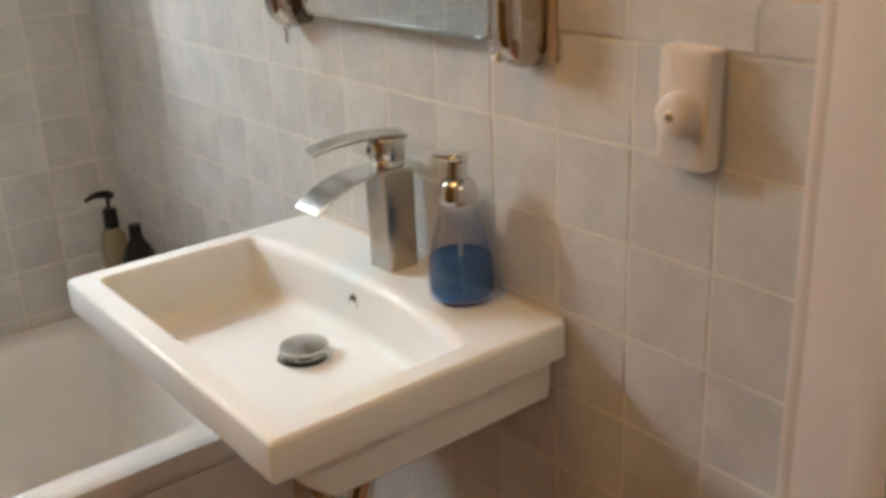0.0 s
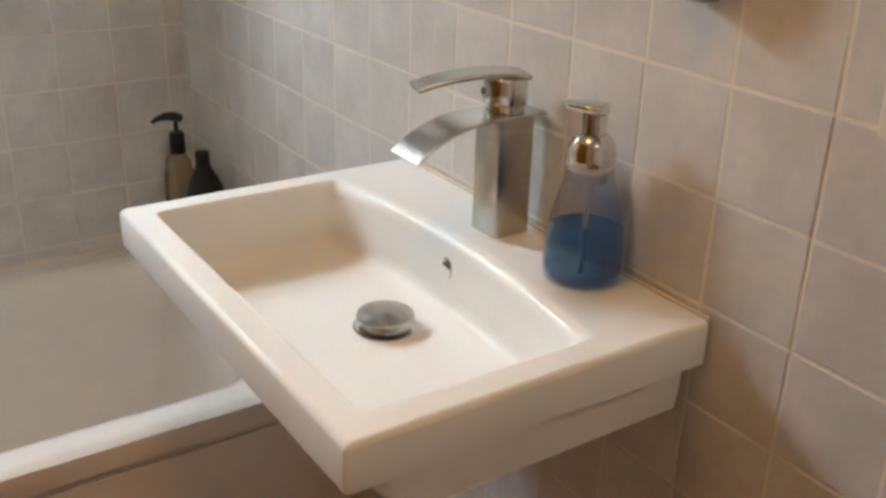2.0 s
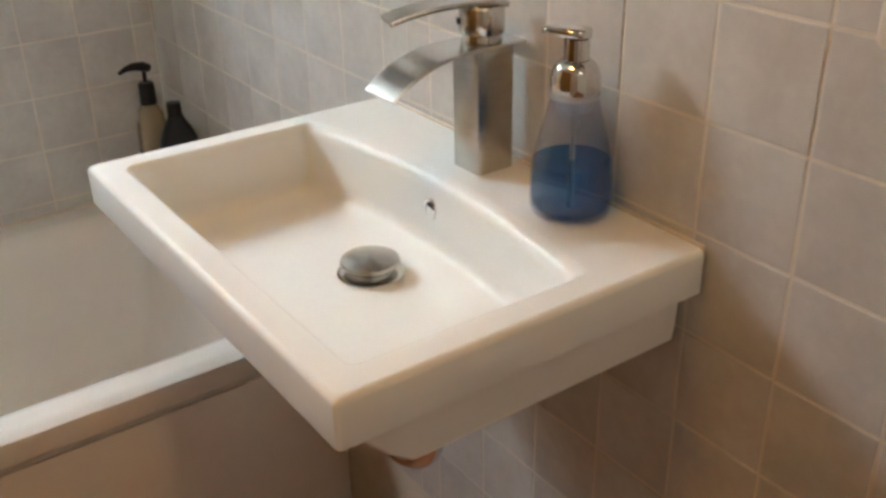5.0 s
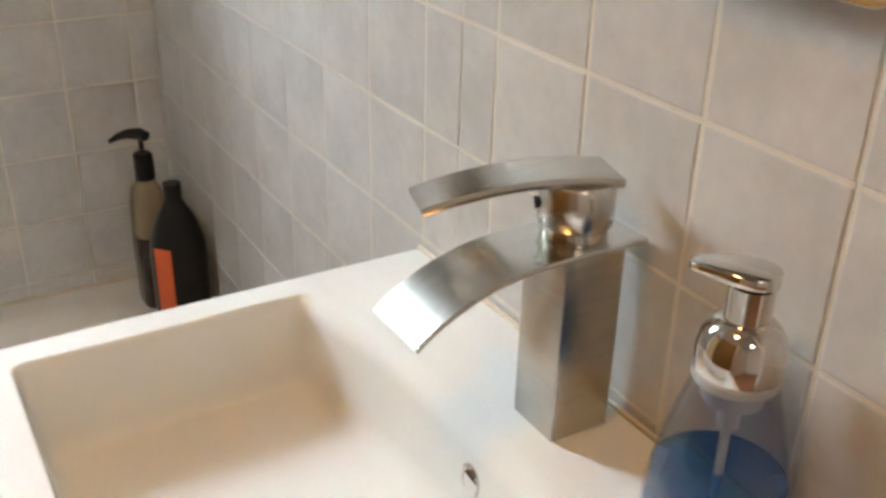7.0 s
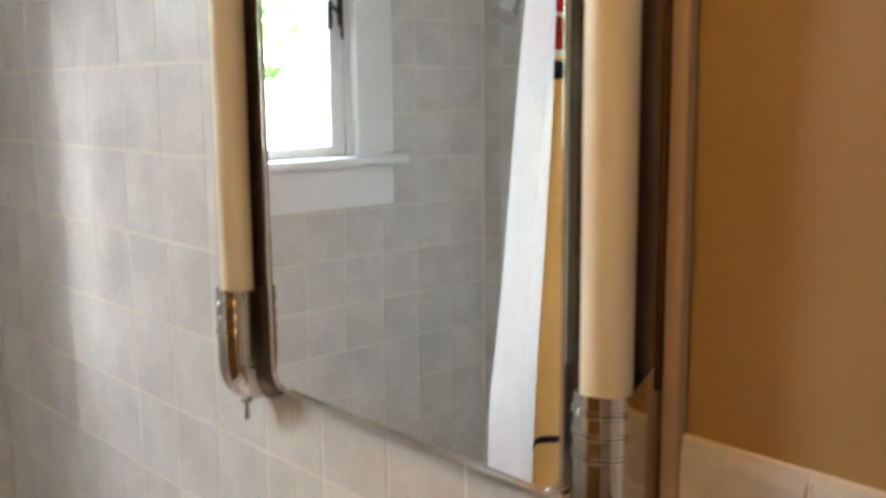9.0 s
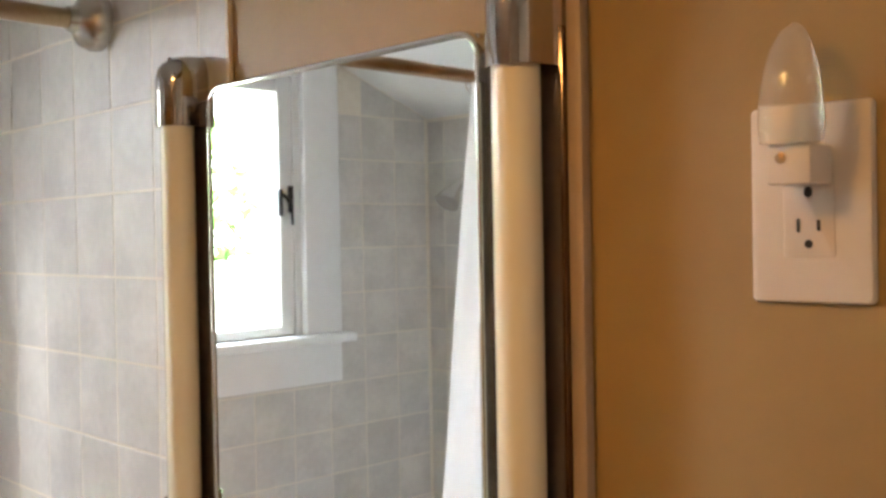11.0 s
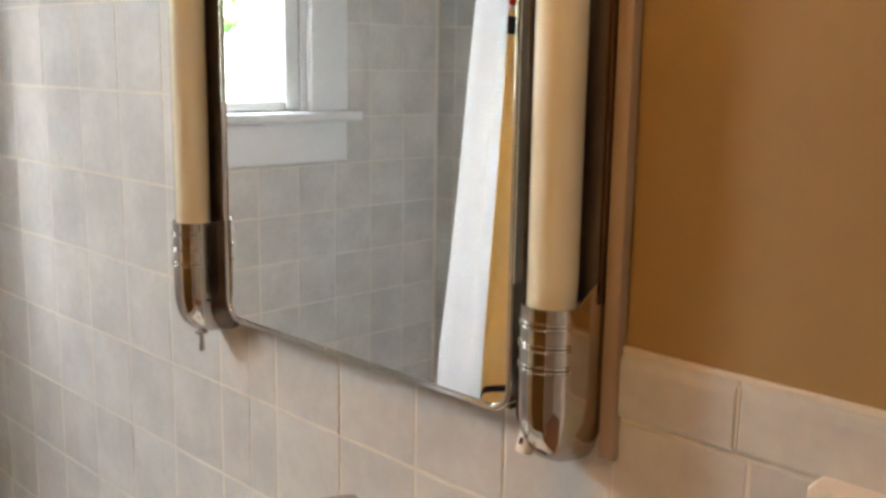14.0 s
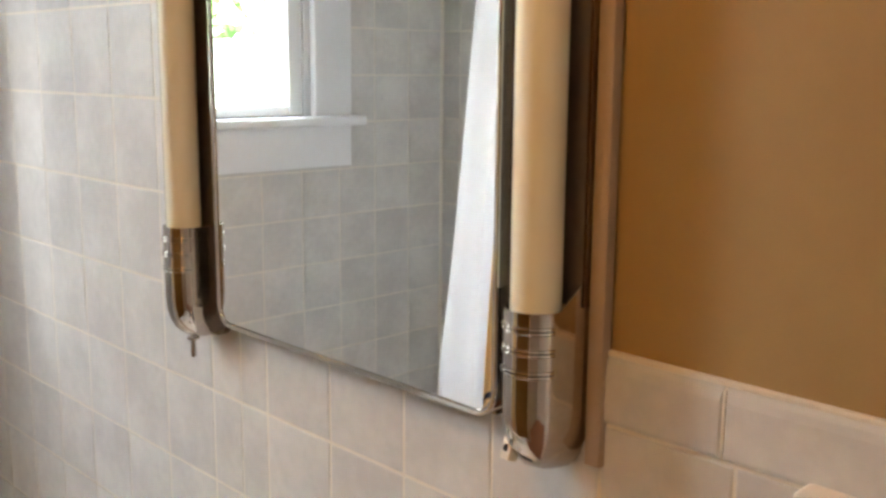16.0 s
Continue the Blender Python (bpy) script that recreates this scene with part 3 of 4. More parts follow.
prof = [(0.037, 0.142), (0.0, 0.1425), (-0.03, 0.1425), (-0.045, 0.142), (-0.06, 0.1405), (-0.075, 0.1375), (-0.09, 0.133), (-0.103, 0.1275), (-0.114, 0.1215), (-0.123, 0.1155), (-0.131, 0.109)]
part("spout", strip(prof, W, W, 0.0036), NICKEL_TOP, tap, "curved brushed nickel spout plate")
part("lever_base", turned(lathe([(0, 0), (0.0215, 0), (0.0218, 0.0015), (0.0205, 0.008), (0, 0.008)], 40), pose(0.0, -0.002, 0.1428)), CHROME, tap, "chrome ring under the lever hub")
part("lever_hub", turned(lathe([(0, 0.0085), (0.0232, 0.0085), (0.0242, 0.0098), (0.0242, 0.0355), (0.0225, 0.0378), (0.0205, 0.0382), (0, 0.0382)], 44), pose(-0.001, -0.001, 0.1428)), SATIN, tap, "chrome lever hub")
prof = [(0.0215, 0.0), (0.012, 0.0012), (0.0, 0.0025), (-0.015, 0.0033), (-0.03, 0.0035), (-0.04, 0.0032), (-0.05, 0.0024), (-0.06, 0.0013), (-0.07, -0.0002), (-0.08, -0.0021), (-0.09, -0.0042), (-0.106, -0.0085)]
bm = strip(prof, 0.0205, 0.0175, 0.0055)
part("lever", turned(bm, pose(-0.003, 0.002, 0.1838, 0, 0, -15)), NICKEL_TOP, tap, "arched brushed nickel lever handle")
part("set_screw", turned(lathe([(0, 0), (0.004, 0), (0.004, 0.002), (0, 0.002)], 16), pose(-0.0125, -0.0225, 0.164, 96, 0, -30)), SLOT, tap)

# ---- soap dispenser ----
soap = thing("soap_dispenser", "clear foaming soap bottle half full of blue liquid, chrome pump", "soap dispenser", (-0.1225, -0.0455, SZ))
outer = [(0.0, 0.0005), (0.033, 0.0005), (0.0392, 0.0025), (0.0412, 0.008), (0.0416, 0.02), (0.0410, 0.04), (0.0385, 0.058), (0.0345, 0.077), (0.0292, 0.097), (0.0252, 0.111), (0.0232, 0.119)]
inner = [(r - 0.0016, max(z, 0.004)) for r, z in outer[::-1] if r > 0.01] + [(0, 0.004)]
part("bottle", lathe(outer + inner, 56), CLEAR, soap, "clear plastic bottle")
part("liquid", lathe([(0, 0.0042), (0.034, 0.0042), (0.0385, 0.009), (0.0398, 0.02), (0.0392, 0.04), (0.0374, 0.0545), (0.0380, 0.0555), (0.036, 0.0550), (0, 0.0550)], 56), BLUE, soap, "blue liquid soap")
part("collar", lathe([(0, 0.1192), (0.0232, 0.1192), (0.0240, 0.121), (0.0240, 0.1245), (0.0228, 0.126), (0, 0.126)], 44), COLLAR, soap, "translucent plastic collar")
part("neck_insert", lathe([(0, 0.1065), (0.0165, 0.1065), (0.0175, 0.119), (0, 0.119)], 32), COLLAR, soap)
part("dip_tube", lathe([(0, 0.006), (0.0028, 0.006), (0.0028, 0.1064), (0, 0.1064)], 14), COLLAR, soap)
part("pump_chamber", lathe([(0, 0.088), (0.006, 0.088), (0.0065, 0.1063), (0, 0.1063)], 20), COLLAR, soap)
part("dome", lathe([(0, 0.1262), (0.0238, 0.1262), (0.0243, 0.133), (0.0238, 0.140), (0.0220, 0.1468), (0.0185, 0.1522), (0.0150, 0.1552), (0.0130, 0.1562), (0, 0.1563)], 48), CHROME, soap, "polished chrome dome")
pump = part("pump_stem", lathe([(0, 0.1564), (0.0122, 0.1564), (0.0122, 0.176), (0, 0.176)], 32), CHROME, soap)
bm = bmesh.new()
loops = []
for t_, hw, zt, zb in ((-0.0135, 0.003, 0.1845, 0.1765), (-0.012, 0.0082, 0.1856, 0.1762), (-0.007, 0.0125, 0.1862, 0.176), (0.0, 0.0143, 0.1864, 0.176), (0.008, 0.0140, 0.1864, 0.1765), (0.016, 0.0122, 0.186, 0.1775), (0.024, 0.0098, 0.1853, 0.1782), (0.030, 0.0078, 0.1845, 0.1785), (0.0325, 0.004, 0.183, 0.1788)):
    ring = [(math.cos(a), math.sin(a)) for a in [math.radians(18 * i) for i in range(20)]]
    loops.append([(t_, hw * math.copysign(abs(c) ** 0.6, c), (zt + zb) / 2 + (zt - zb) / 2 * math.copysign(abs(q) ** 0.6, q)) for c, q in ring])
rings(loops, bm, True, True)
part("pump_head", turned(bm, pose(0, 0, 0, 0, 0, 214)), CHROME, soap, "chrome pump head with a short spout")

# ---- bottles on the tub ----
pumpb = thing("shampoo_bottle", "dark brown pump bottle on the bathtub corner", "bottle", (-1.315, -0.068, TZ + 0.001), "bottles on the tub")
ls = [[(x, y, z) for x, y in rounded(-w, w, -d, d, min(w, d) * 0.8)] for w, d, z in ((0.030, 0.024, 0.0), (0.034, 0.028, 0.006), (0.035, 0.029, 0.11), (0.034, 0.028, 0.13))]
part("bottle", rings(ls, None, True, True), AMBER, pumpb)
ls = [[(x, y, z) for x, y in rounded(-w, w, -d, d, min(w, d) * 0.8)] for w, d, z in ((0.034, 0.028, 0.1302), (0.033, 0.027, 0.17), (0.026, 0.022, 0.205), (0.014, 0.014, 0.222))]
part("bottle_top", rings(ls, None, True, True), mat("clear_amber", (0.55, 0.42, 0.27), 0.1, second=(0.5, 0.38, 0.22), scale=10, amount=0.5, trans=0.6, ior=1.2), pumpb, "clear upper part of the bottle")
part("cap", lathe([(0, 0.2222), (0.0155, 0.2222), (0.0165, 0.226), (0.0155, 0.262), (0.012, 0.266), (0, 0.266)], 28), BLACK, pumpb, "black screw cap")
part("pump", lathe([(0, 0.2662), (0.0045, 0.2662), (0.0045, 0.288), (0, 0.288)], 16), BLACK, pumpb)
part("nozzle", sweep([(0.012, 0.006, 0.296), (0.0, 0.0, 0.297), (-0.006, -0.018, 0.298), (-0.008, -0.032, 0.295), (-0.010, -0.046, 0.288)], [0.008, 0.0095, 0.008, 0.0055, 0.0035], 14), BLACK, pumpb)
dark = thing("shampoo_bottle", "black shampoo bottle with an orange label, on the bathtub corner", "bottle", (-1.22, -0.052, TZ + 0.001), "bottles on the tub")
prof = [(0.037, 0.0), (0.0415, 0.006), (0.0425, 0.02), (0.0425, 0.130), (0.0405, 0.152), (0.034, 0.178), (0.0245, 0.200), (0.0165, 0.213), (0.0135, 0.221)]
ls = [[(x, y, z) for x, y in rounded(-w * 0.8, w * 0.8, -w * 1.0, w * 1.0, w * 0.7)] for w, z in prof]
part("bottle", rings(ls, None, True, True), BLACK, dark)
part("cap", lathe([(0, 0.2212), (0.0135, 0.2212), (0.014, 0.224), (0.0135, 0.247), (0, 0.248)], 24), BLACK, dark)
part("label", turned(box(-0.0145, 0.0145, -0.0009, 0.0009, 0.012, 0.155, 0.0004, 1), pose(0.0310, -0.0325, 0, 0, 0, 42)), ORANGE, dark, "orange paper label")

# ---- mirror cabinet ----
CX = -0.2895
cab = thing("mirror_cabinet", "chrome-framed bathroom mirror with opal tube lights on both sides", "mirror", (CX, 0, 1.172))
ZB, ZT = 1.172, 1.727
MH, MW = ZT - ZB, 0.408
part("backing", box(0.2795, 0.2935, -0.0075, 0.0035, -0.014, MH + 0.06, 0.002), TAN, cab, "tan painted wooden edging")
part("cabinet_body", box(-MW / 2 + 0.006, MW / 2 - 0.006, -0.0145, -0.0025, 0.004, MH - 0.004), OLD_CHROME, cab)


def upright(x0, x1, z0, z1, r, y):
    return [(x, y, z) for x, z in rounded(x0, x1, z0, z1, r)]


h = MW / 2
ls = [upright(-h + i, h - i, i, MH - i, max(0.024 - i, 0.004), y) for i, y in ((0.0, -0.002), (0.0, -0.0195), (0.001, -0.0210), (0.003, -0.0216), (0.0052, -0.0210), (0.0062, -0.0195), (0.0062, -0.0165))]
part("mirror_frame", rings(ls), CHROME, cab, "narrow polished chrome frame with round corners")
part("mirror_glass", rings([upright(-h + 0.0060, h - 0.0060, 0.0060, MH - 0.0060, 0.015, y) for y in (-0.0150, -0.0190)], None, True, True), MIRROR, cab, "silvered mirror glass", False)


def hood(z_open, z_end, up, x):
    """A chrome end cap: half round in front, straight sides to the wall, closed round end."""
    def section(z, scale, back=0.0):
        pts = []
        w, yc = 0.0225 * scale, -0.030 * scale
        pts.append((x + w * (1.3 if x > 0 else 1.0), -0.0025, z))
        for k in range(17):
            a = math.pi * k / 16
            pts.append((x + w * math.cos(a), min(-0.0025, yc - w * math.sin(a)), z))
        pts.append((x - w * (1.0 if x > 0 else 1.3), -0.0025, z))
        return pts
    s = -1 if up else 1
    L = abs(z_end - z_open)
    loops = [section(z_open, 1.0)]
    if not up:
        side = 0 if x > 0 else -1
        loops[0][side] = (loops[0][side][0], loops[0][side][1], z_open + 0.026)
    for f, sc in ((0.12, 1.0), (0.28, 1.0), (0.45, 1.0), (0.60, 1.0), (0.70, 0.985), (0.80, 0.93), (0.88, 0.83), (0.95, 0.66), (0.99, 0.45), (1.0, 0.3)):
        loops.append(section(z_open - s * L * f, sc))
    bm = rings(loops, None, False, True, False)
    bmesh.ops.recalc_face_normals(bm, faces=bm.faces)
    bmesh.ops.solidify(bm, geom=bm.faces, thickness=0.0012)
    return bm


TUBE_Y = -0.030
for x, side in ((-0.2495, -1), (0.2495, 1)):
    a0, a1 = sorted((x + side * 0.0295, x - side * 0.0))
    c0, c1 = sorted((x - side * 0.0002, x - side * 0.048))
    part("back_plate", rings([upright(c0, c1, -0.017, MH - 0.012, 0.022, y) for y in (-0.002, -0.0112)], None, True, True), DARK_PLATE, cab, "chrome back plate with dark reflections put into its colour", False)
    part("channel", box(a0, a1, -0.0115, -0.002, 0.104, MH - 0.01, 0.001), DARK_PLATE, cab, "chrome back channel with dark reflections put into its colour")
    part("tube", turned(lathe([(0, 0.075), (0.0188, 0.075), (0.0188, MH - 0.028), (0, MH - 0.028)], 40), pose(x, TUBE_Y, 0)), OPAL, cab, "unlit cream opal glass tube lamp")
    cap = part("lower_cap", hood(0.103, -0.022, False, x), CAP_CHROME, cab, "chrome lower end cap")
    for z in (0.090, 0.074, 0.058):
        for dz in (-0.0016, 0.0016):
            pts = [(x + 0.0226 * math.cos(math.pi * k / 16), -0.030 - 0.0226 * math.sin(math.pi * k / 16), z + dz) for k in range(1, 16)]
            part("rib", sweep(pts, 0.0014, 6), CHROME, cap)
    part("upper_cap", hood(MH - 0.040, MH + 0.040, True, x), CAP_CHROME, cab, "chrome upper end cap")
    if side > 0:
        part("switch", turned(box(-0.005, 0.005, -0.005, 0.005, -0.009, 0.009, 0.0015), pose(x - 0.011, -0.041, -0.004, -18, 0, -8)), IVORY, cab, "ivory rocker switch")
        part("switch_slot", turned(box(-0.0016, 0.0016, -0.006, -0.0048, -0.0025, 0.0025), pose(x - 0.011, -0.041, -0.004, -18, 0, -8)), SLOT, cab)
    else:
        part("toggle", turned(lathe([(0, 0), (0.007, 0), (0.007, -0.002), (0.0022, -0.003), (0.0030, -0.022), (0, -0.0225)], 16), pose(x - 0.003, -0.022, -0.023)), OLD_CHROME, cab, "small pull toggle")
        part("screw", turned(lathe([(0, 0), (0.0035, 0), (0.002, 0.004), (0, 0.0045)], 14), pose(x - 0.008, -0.032, MH + 0.034)), OLD_CHROME, cab)

# ---- outlet with night light ----
outlet = thing("wall_outlet", "cream duplex wall outlet plate on the ochre wall", "outlet", (0.1745, 0.004, 1.577))
PW, PH = 0.0395, 0.062
ls = [[(x, y, z) for x, z in rounded(-PW + i, PW - i, -PH + i, PH - i, 0.004)] for i, y in ((0, -0.0002), (0, -0.003), (0.0012, -0.0052), (0.004, -0.0060))]
part("plate", rings(ls, None, True, True), PLASTIC, outlet, "cream wall plate with rounded edges")
part("receptacle", rings([[(x, y, z) for x, z in rounded(-0.0165 + i, 0.0165 - i, -0.0335 + i, 0.0335 - i, 0.002)] for i, y in ((0, -0.0061), (0, -0.0064), (0.0003, -0.0066))], None, True, True), PLASTIC, outlet)
for zc in (-0.0135, 0.0195):
    for dx, hh in ((-0.0065, 0.0042), (0.0065, 0.0034)):
        part("slot", box(dx - 0.0011, dx + 0.0011, -0.0071, -0.0067, zc - hh, zc + hh), SLOT, outlet)
    part("ground_hole", turned(lathe([(0, 0), (0.0026, 0), (0.0026, 0.0005), (0, 0.0005)], 16), pose(0, -0.0067, zc - 0.0115, 90)), SLOT, outlet)
part("ground_hole", turned(lathe([(0, 0), (0.0026, 0), (0.0026, 0.0005), (0, 0.0005)], 16), pose(0.0, -0.0067, 0.0065, 90)), SLOT, outlet)
night = thing("night_light", "plug-in night light with a clear tapered shade in the outlet", "night light", (0.178, -0.0035, 1.60))
part("base", box(-0.0155, 0.0125, -0.030, -0.0002, -0.012, 0.012, 0.002), PLASTIC, night)
part("sensor", turned(lathe([(0, 0), (0.0035, 0), (0.003, 0.0015), (0, 0.002)], 16), pose(-0.006, -0.0301, 0.004, 90)), BRASS, night, "small brownish light sensor")
ls = [circle(r, z, 32, -0.002, -0.024 + off, 1.0, 0.72) for r, z, off in ((0.012, 0.0122, 0), (0.019, 0.0135, 0), (0.0205, 0.022, 0), (0.020, 0.038, 0.0), (0.0175, 0.055, 0.001), (0.0135, 0.070, 0.002), (0.008, 0.081, 0.004), (0.002, 0.086, 0.006))]
part("shade", rings(ls, None, True, True), BULB, night, "clear frosted plastic shade")

# ---- dial box on the tiles ----
dial = thing("wall_thermostat", "cream plastic wall box with a round dial on the tiles", "thermostat", (0.187, -0.0025, 1.081))
ls = [[(x, y, z) for x, z in rounded(-0.0305 + i, 0.030 - i, i, 0.116 - i, 0.006)] for i, y in ((0, 0.0), (0, -0.015), (0.0012, -0.018), (0.004, -0.0195))]
part("box", rings(ls, None, True, True), PLASTIC, dial)
knob = part("knob", turned(lathe([(0, 0), (0.0215, 0), (0.0212, 0.009), (0.0195, 0.015), (0.014, 0.018), (0.006, 0.0188), (0, 0.0188)], 40), pose(-0.0005, -0.0197, 0.054, 90)), PLASTIC, dial, "round cream dial knob")
part("knob_cap", turned(lathe([(0, 0), (0.0055, 0), (0.004, 0.0012), (0, 0.0012)], 20), pose(-0.0005, -0.0386, 0.054, 90)), NICKEL, knob)

# ---- ceiling lamp ----
cl = thing("ceiling_lamp", "white shaded ceiling lamp on the sloping ceiling", "ceiling lamp", (-0.03, -0.60, slope(-0.60)))
tilt = pose(0, 0, 0, math.degrees(math.atan(0.377)))
part("base", turned(lathe([(0, 0), (0.13, 0), (0.13, -0.02), (0, -0.02)], 40), tilt), NICKEL, cl)
part("shade", lathe([(0, -0.022), (0.06, -0.022), (0.085, -0.06), (0.10, -0.10), (0.11, -0.142), (0.0, -0.142)], 40), WHITE, cl, "white lamp shade")
# assumed fitting for the added hall fill, never in view
hl = thing("ceiling_lamp", "unseen flat round ceiling lamp, added to carry the hall fill light", "ceiling lamp", (1.45, -0.55, 2.40))
part("base", lathe([(0, -0.001), (0.25, -0.001), (0.255, -0.02), (0.25, -0.04), (0.24, -0.04), (0.24, -0.03), (0, -0.03)], 40), WHITE, hl)


# ---- tiles ----
cache = {}


def tile_mesh(w, h, round_top=False):
    key = (round(w, 4), round(h, 4), round_top)
    if key not in cache:
        e, d = 0.0014, 0.0006
        a, b = w / 2, h / 2
        bm = bmesh.new()
        ls = [[(-a, 0.003, -b), (a, 0.003, -b), (a, 0.003, b), (-a, 0.003, b)],
              [(-a, d * -0.2, -b), (a, d * -0.2, -b), (a, d * -0.2, b), (-a, d * -0.2, b)],
              [(-a + e, -d, -b + e), (a - e, -d, -b + e), (a - e, -d, b - e), (-a + e, -d, b - e)]]
        if round_top:
            ls = [[(-a, 0.004, -b), (a, 0.004, -b), (a, 0.004, b), (-a, 0.004, b)],
                  [(-a, -0.001, -b), (a, -0.001, -b), (a, 0.0, b), (-a, 0.0, b)],
                  [(-a + 0.001, -0.0026, -b + 0.0015), (a - 0.001, -0.0026, -b + 0.0015), (a - 0.001, -0.0020, b - 0.004), (-a + 0.001, -0.0020, b - 0.004)],
                  [(-a + 0.002, -0.0032, -b + 0.004), (a - 0.002, -0.0032, -b + 0.004), (a - 0.002, -0.0031, b - 0.010), (-a + 0.002, -0.0031, b - 0.010)]]
        rings(ls, bm, False, True)
        bmesh.ops.recalc_face_normals(bm, faces=bm.faces)
        me = bpy.data.meshes.new("tile")
        bm.to_mesh(me)
        bm.free()
        me.materials.append(TILE)
        me.polygons.foreach_set("use_smooth", [False] * len(me.polygons))
        cache[key] = me
    return cache[key]


GAP = 0.0033
rt = random.Random(3)


def lay(parent, u0, u1, v0, v1, joint_u, joint_v, place, turn, holes=()):
    """Square tiles over the stretch u0..u1, v0..v1 of a wall, leaving out the holes; joint_u and joint_v lie on joints."""
    iu0, iu1 = math.floor((u0 - joint_u) / T), math.ceil((u1 - joint_u) / T)
    iv0, iv1 = math.floor((v0 - joint_v) / T), math.ceil((v1 - joint_v) / T)
    for i in range(iu0, iu1):
        for j in range(iv0, iv1):
            a0, a1 = max(u0, joint_u + i * T + GAP / 2), min(u1, joint_u + (i + 1) * T - GAP / 2)
            b0, b1 = max(v0, joint_v + j * T + GAP / 2), min(v1, joint_v + (j + 1) * T - GAP / 2)
            for h0, h1, k0, k1 in holes:
                if a0 >= h0 and a1 <= h1 and b1 > k0 and b0 < k1:
                    if b0 < k0:
                        b1 = min(b1, k0)
                    elif b1 > k1:
                        b0 = max(b0, k1)
                    else:
                        b1 = b0
                elif b0 >= k0 and b1 <= k1 and a1 > h0 and a0 < h1:
                    if a0 < h0:
                        a1 = min(a1, h0)
                    elif a1 > h1:
                        a0 = max(a0, h1)
            if a1 - a0 < 0.006 or b1 - b0 < 0.006:
                continue
            ob = new("tile", tile_mesh(a1 - a0, b1 - b0))
            ob.matrix_world = place((a0 + a1) / 2, (b0 + b1) / 2) @ pose(0, rt.uniform(-0.0002, 0.0002), 0, rt.uniform(-0.15, 0.15), 0, turn + rt.uniform(-0.15, 0.15))
            ob.parent = parent


north = lambda u, v: Matrix.Translation((u, 0.0, v))
west = lambda u, v: Matrix.Translation((XW, u, v))
south = lambda u, v: Matrix.Translation((u, YS, v))
EDGE = -0.482
grout_bed = part("grout", box(XW - 0.003, EDGE, 0.0002, 0.0038, 0.0, slope(0) - 0.001), GROUT, wall_north, "cream grout")
part("grout", box(EDGE + 0.0002, 0.333, 0.0002, 0.0038, 0.0, 1.2415), GROUT, wall_north, "cream grout")
part("grout", box(XW - 0.0038, XW - 0.0005, WIN_Y1 + 0.005, -0.001, 0.30, slope(0) - 0.03), GROUT, wall_west, "cream grout")
part("grout", box(XW - 0.0038, XW - 0.0005, YS, WIN_Y0 - 0.005, 0.30, slope(WIN_Y0)), GROUT, wall_west, "cream grout")
part("grout", box(XW - 0.0038, XW - 0.0005, WIN_Y0 - 0.0045, WIN_Y1 + 0.0045, 0.30, WIN_Z0 - 0.02), GROUT, wall_west, "cream grout")
part("grout", box(XW, -0.66, YS - 0.0038, YS - 0.0005, 0.30, slope(YS) - 0.001), GROUT, wall_south, "cream grout")
lay(wall_north, XW + 0.001, EDGE - 0.001, 0.43, slope(0) - 0.004, 0.0, ROW0, north, 0)
lay(wall_north, -0.70, EDGE - 0.001, 0.22, 0.4285, 0.0, ROW0, north, 0)
lay(wall_north, EDGE + 0.001, 0.332, 0.22, 1.1895, 0.0, ROW0, north, 0)
WEST_JOINT = -0.042
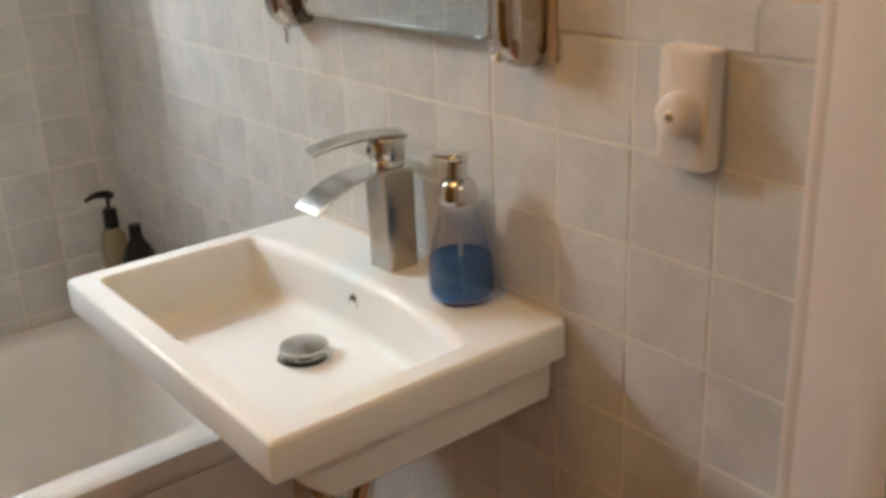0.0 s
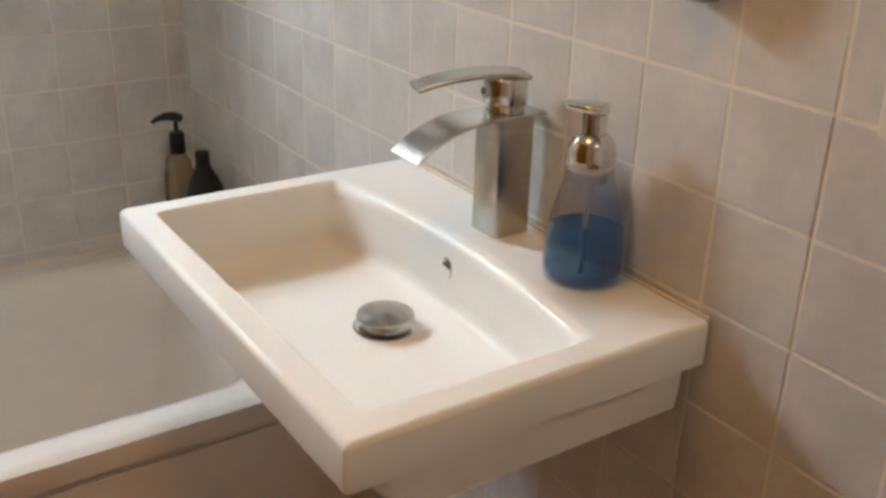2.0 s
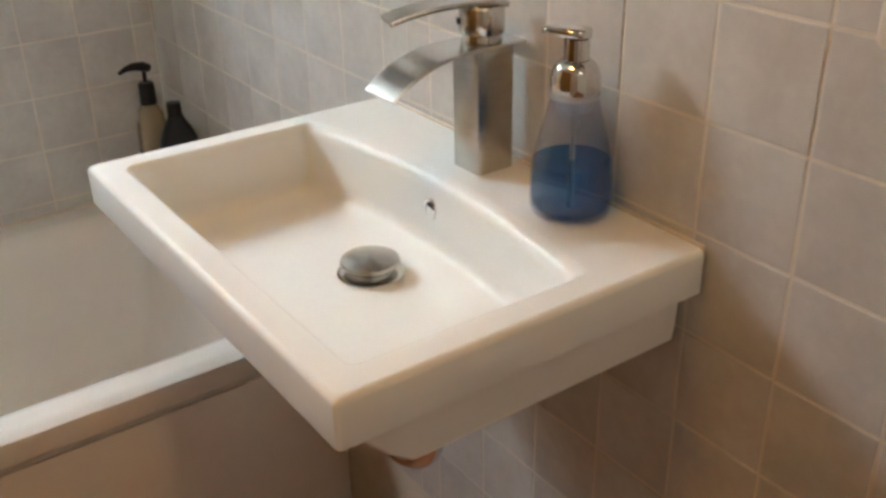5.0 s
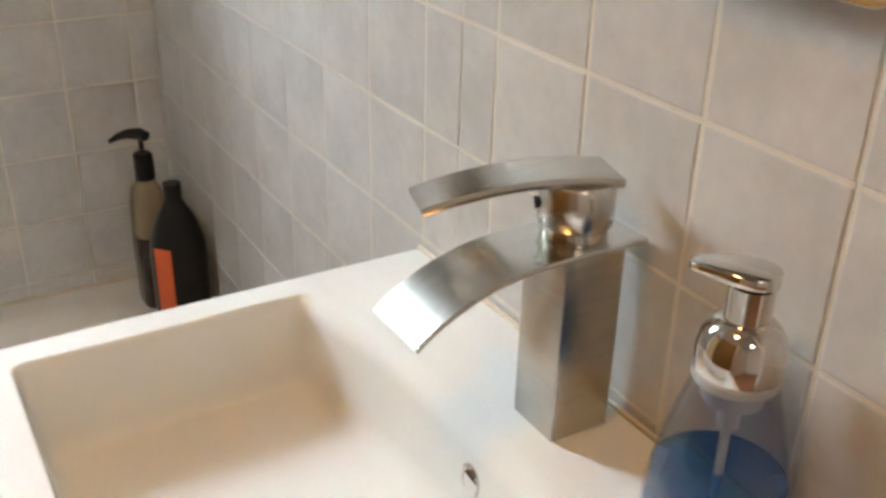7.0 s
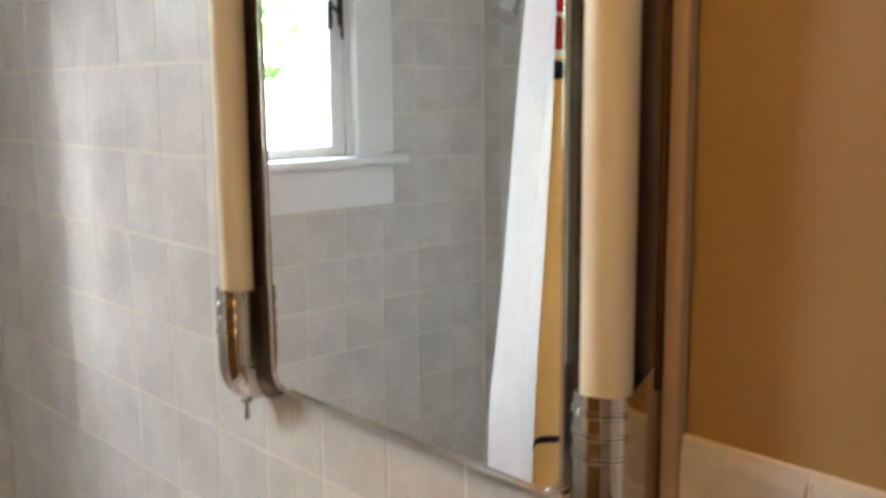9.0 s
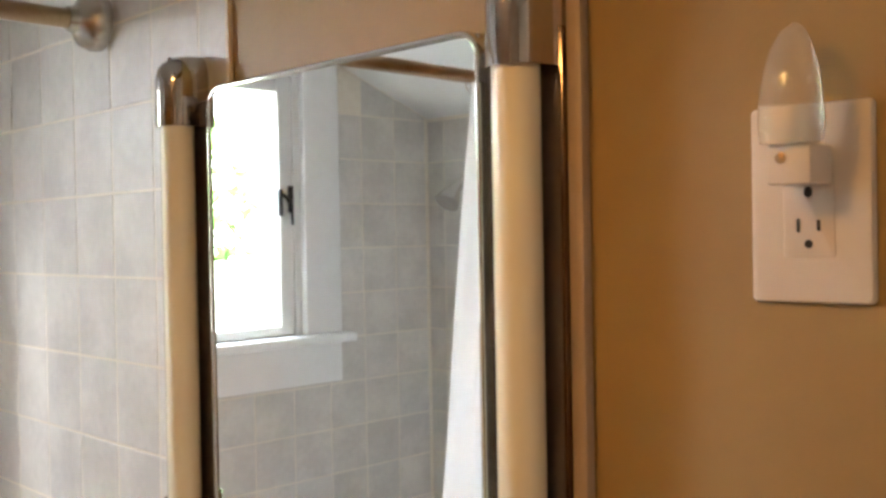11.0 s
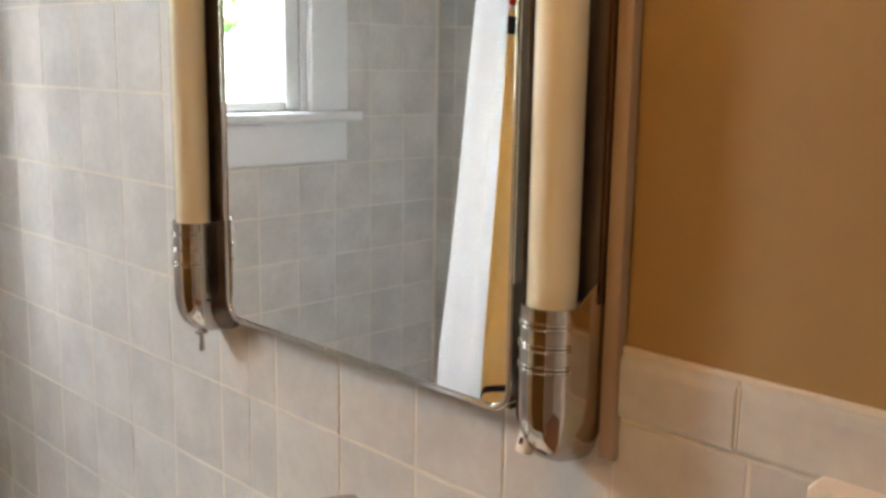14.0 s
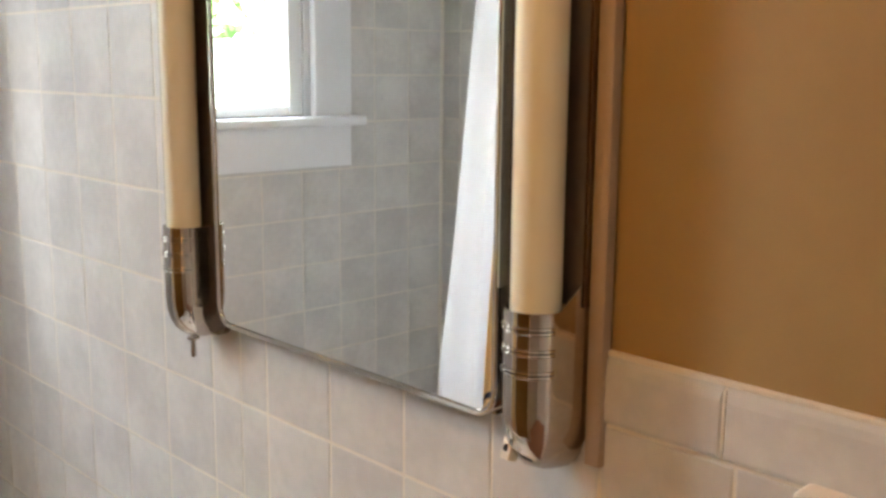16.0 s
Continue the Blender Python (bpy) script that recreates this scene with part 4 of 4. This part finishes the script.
for i in range(-12, 1):
    c0, c1 = max(YS + 0.001, WEST_JOINT + i * T), min(-0.002, WEST_JOINT + (i + 1) * T)
    if c1 - c0 < 0.01:
        continue
    top = ROW0 + 0.02 + T * math.floor((slope(c0) - 0.006 - ROW0 - 0.02) / T)
    hole = ((WIN_Y0 - 0.08, WIN_Y1 + 0.08, WIN_Z0 - 0.10, 3.0),)
    lay(wall_west, c0, c1, 0.43, top - GAP / 2, WEST_JOINT, ROW0 + 0.02, west, 90, hole)
    a0, a1 = c0 + GAP / 2, c1 - GAP / 2
    if a1 > WIN_Y0 - 0.08 and a0 < WIN_Y1 + 0.08:
        continue
    bm = bmesh.new()
    rings([[(-0.003, a0, top + GAP / 2), (-0.003, a1, top + GAP / 2), (-0.003, a1, slope(a1) - 0.004), (-0.003, a0, slope(a0) - 0.004)],
           [(0.0006, a0, top + GAP / 2), (0.0006, a1, top + GAP / 2), (0.0006, a1, slope(a1) - 0.004), (0.0006, a0, slope(a0) - 0.004)]], bm, False, True)
    cut = part("tile", bm, TILE, wall_west, "", False)
    cut.location.x = XW
lay(wall_south, XW + 0.002, -0.66, 0.43, slope(YS) - 0.004, XW + 0.06, ROW0 + 0.02, south, 180)
for k in range(-4, 3):
    a0, a1 = max(EDGE, 0.098 + 0.153 * k - 0.153 + 0.001), min(0.332, 0.098 + 0.153 * k - 0.001)
    if a1 - a0 > 0.01:
        ob = new("cap_tile", tile_mesh(a1 - a0, 0.0495, True))
        ob.matrix_world = Matrix.Translation(((a0 + a1) / 2, 0.0, 1.2175))
        ob.parent = wall_north
        if a1 < 0.324:
            part("grout", box(a1 + 0.0001, a1 + 0.0019, -0.0024, 0.0001, 1.194, 1.240), GROUT, wall_north, "cream grout")
part("cap_caulk", box(0.001, 0.332, -0.0012, 0.0038, 1.2425, 1.2465, 0.001), SILICONE, wall_north)
part("tile_edge_caulk", box(EDGE, EDGE + 0.007, -0.002, 0.0038, 1.245, slope(0) - 0.002, 0.001), SILICONE, wall_north)
part("basin_caulk", box(SX0 + 0.004, SX1 - 0.004, -0.006, -0.0015, SZ - 0.004, SZ + 0.003, 0.0015), SILICONE, wall_north)
part("tub_caulk", box(XW + 0.001, -0.71, -0.006, 0.0, TZ - 0.003, TZ + 0.005, 0.0015), SILICONE, wall_north)
part("tub_caulk", box(XW, XW + 0.006, YS + 0.001, -0.006, TZ - 0.003, TZ + 0.005, 0.0015), SILICONE, wall_west)
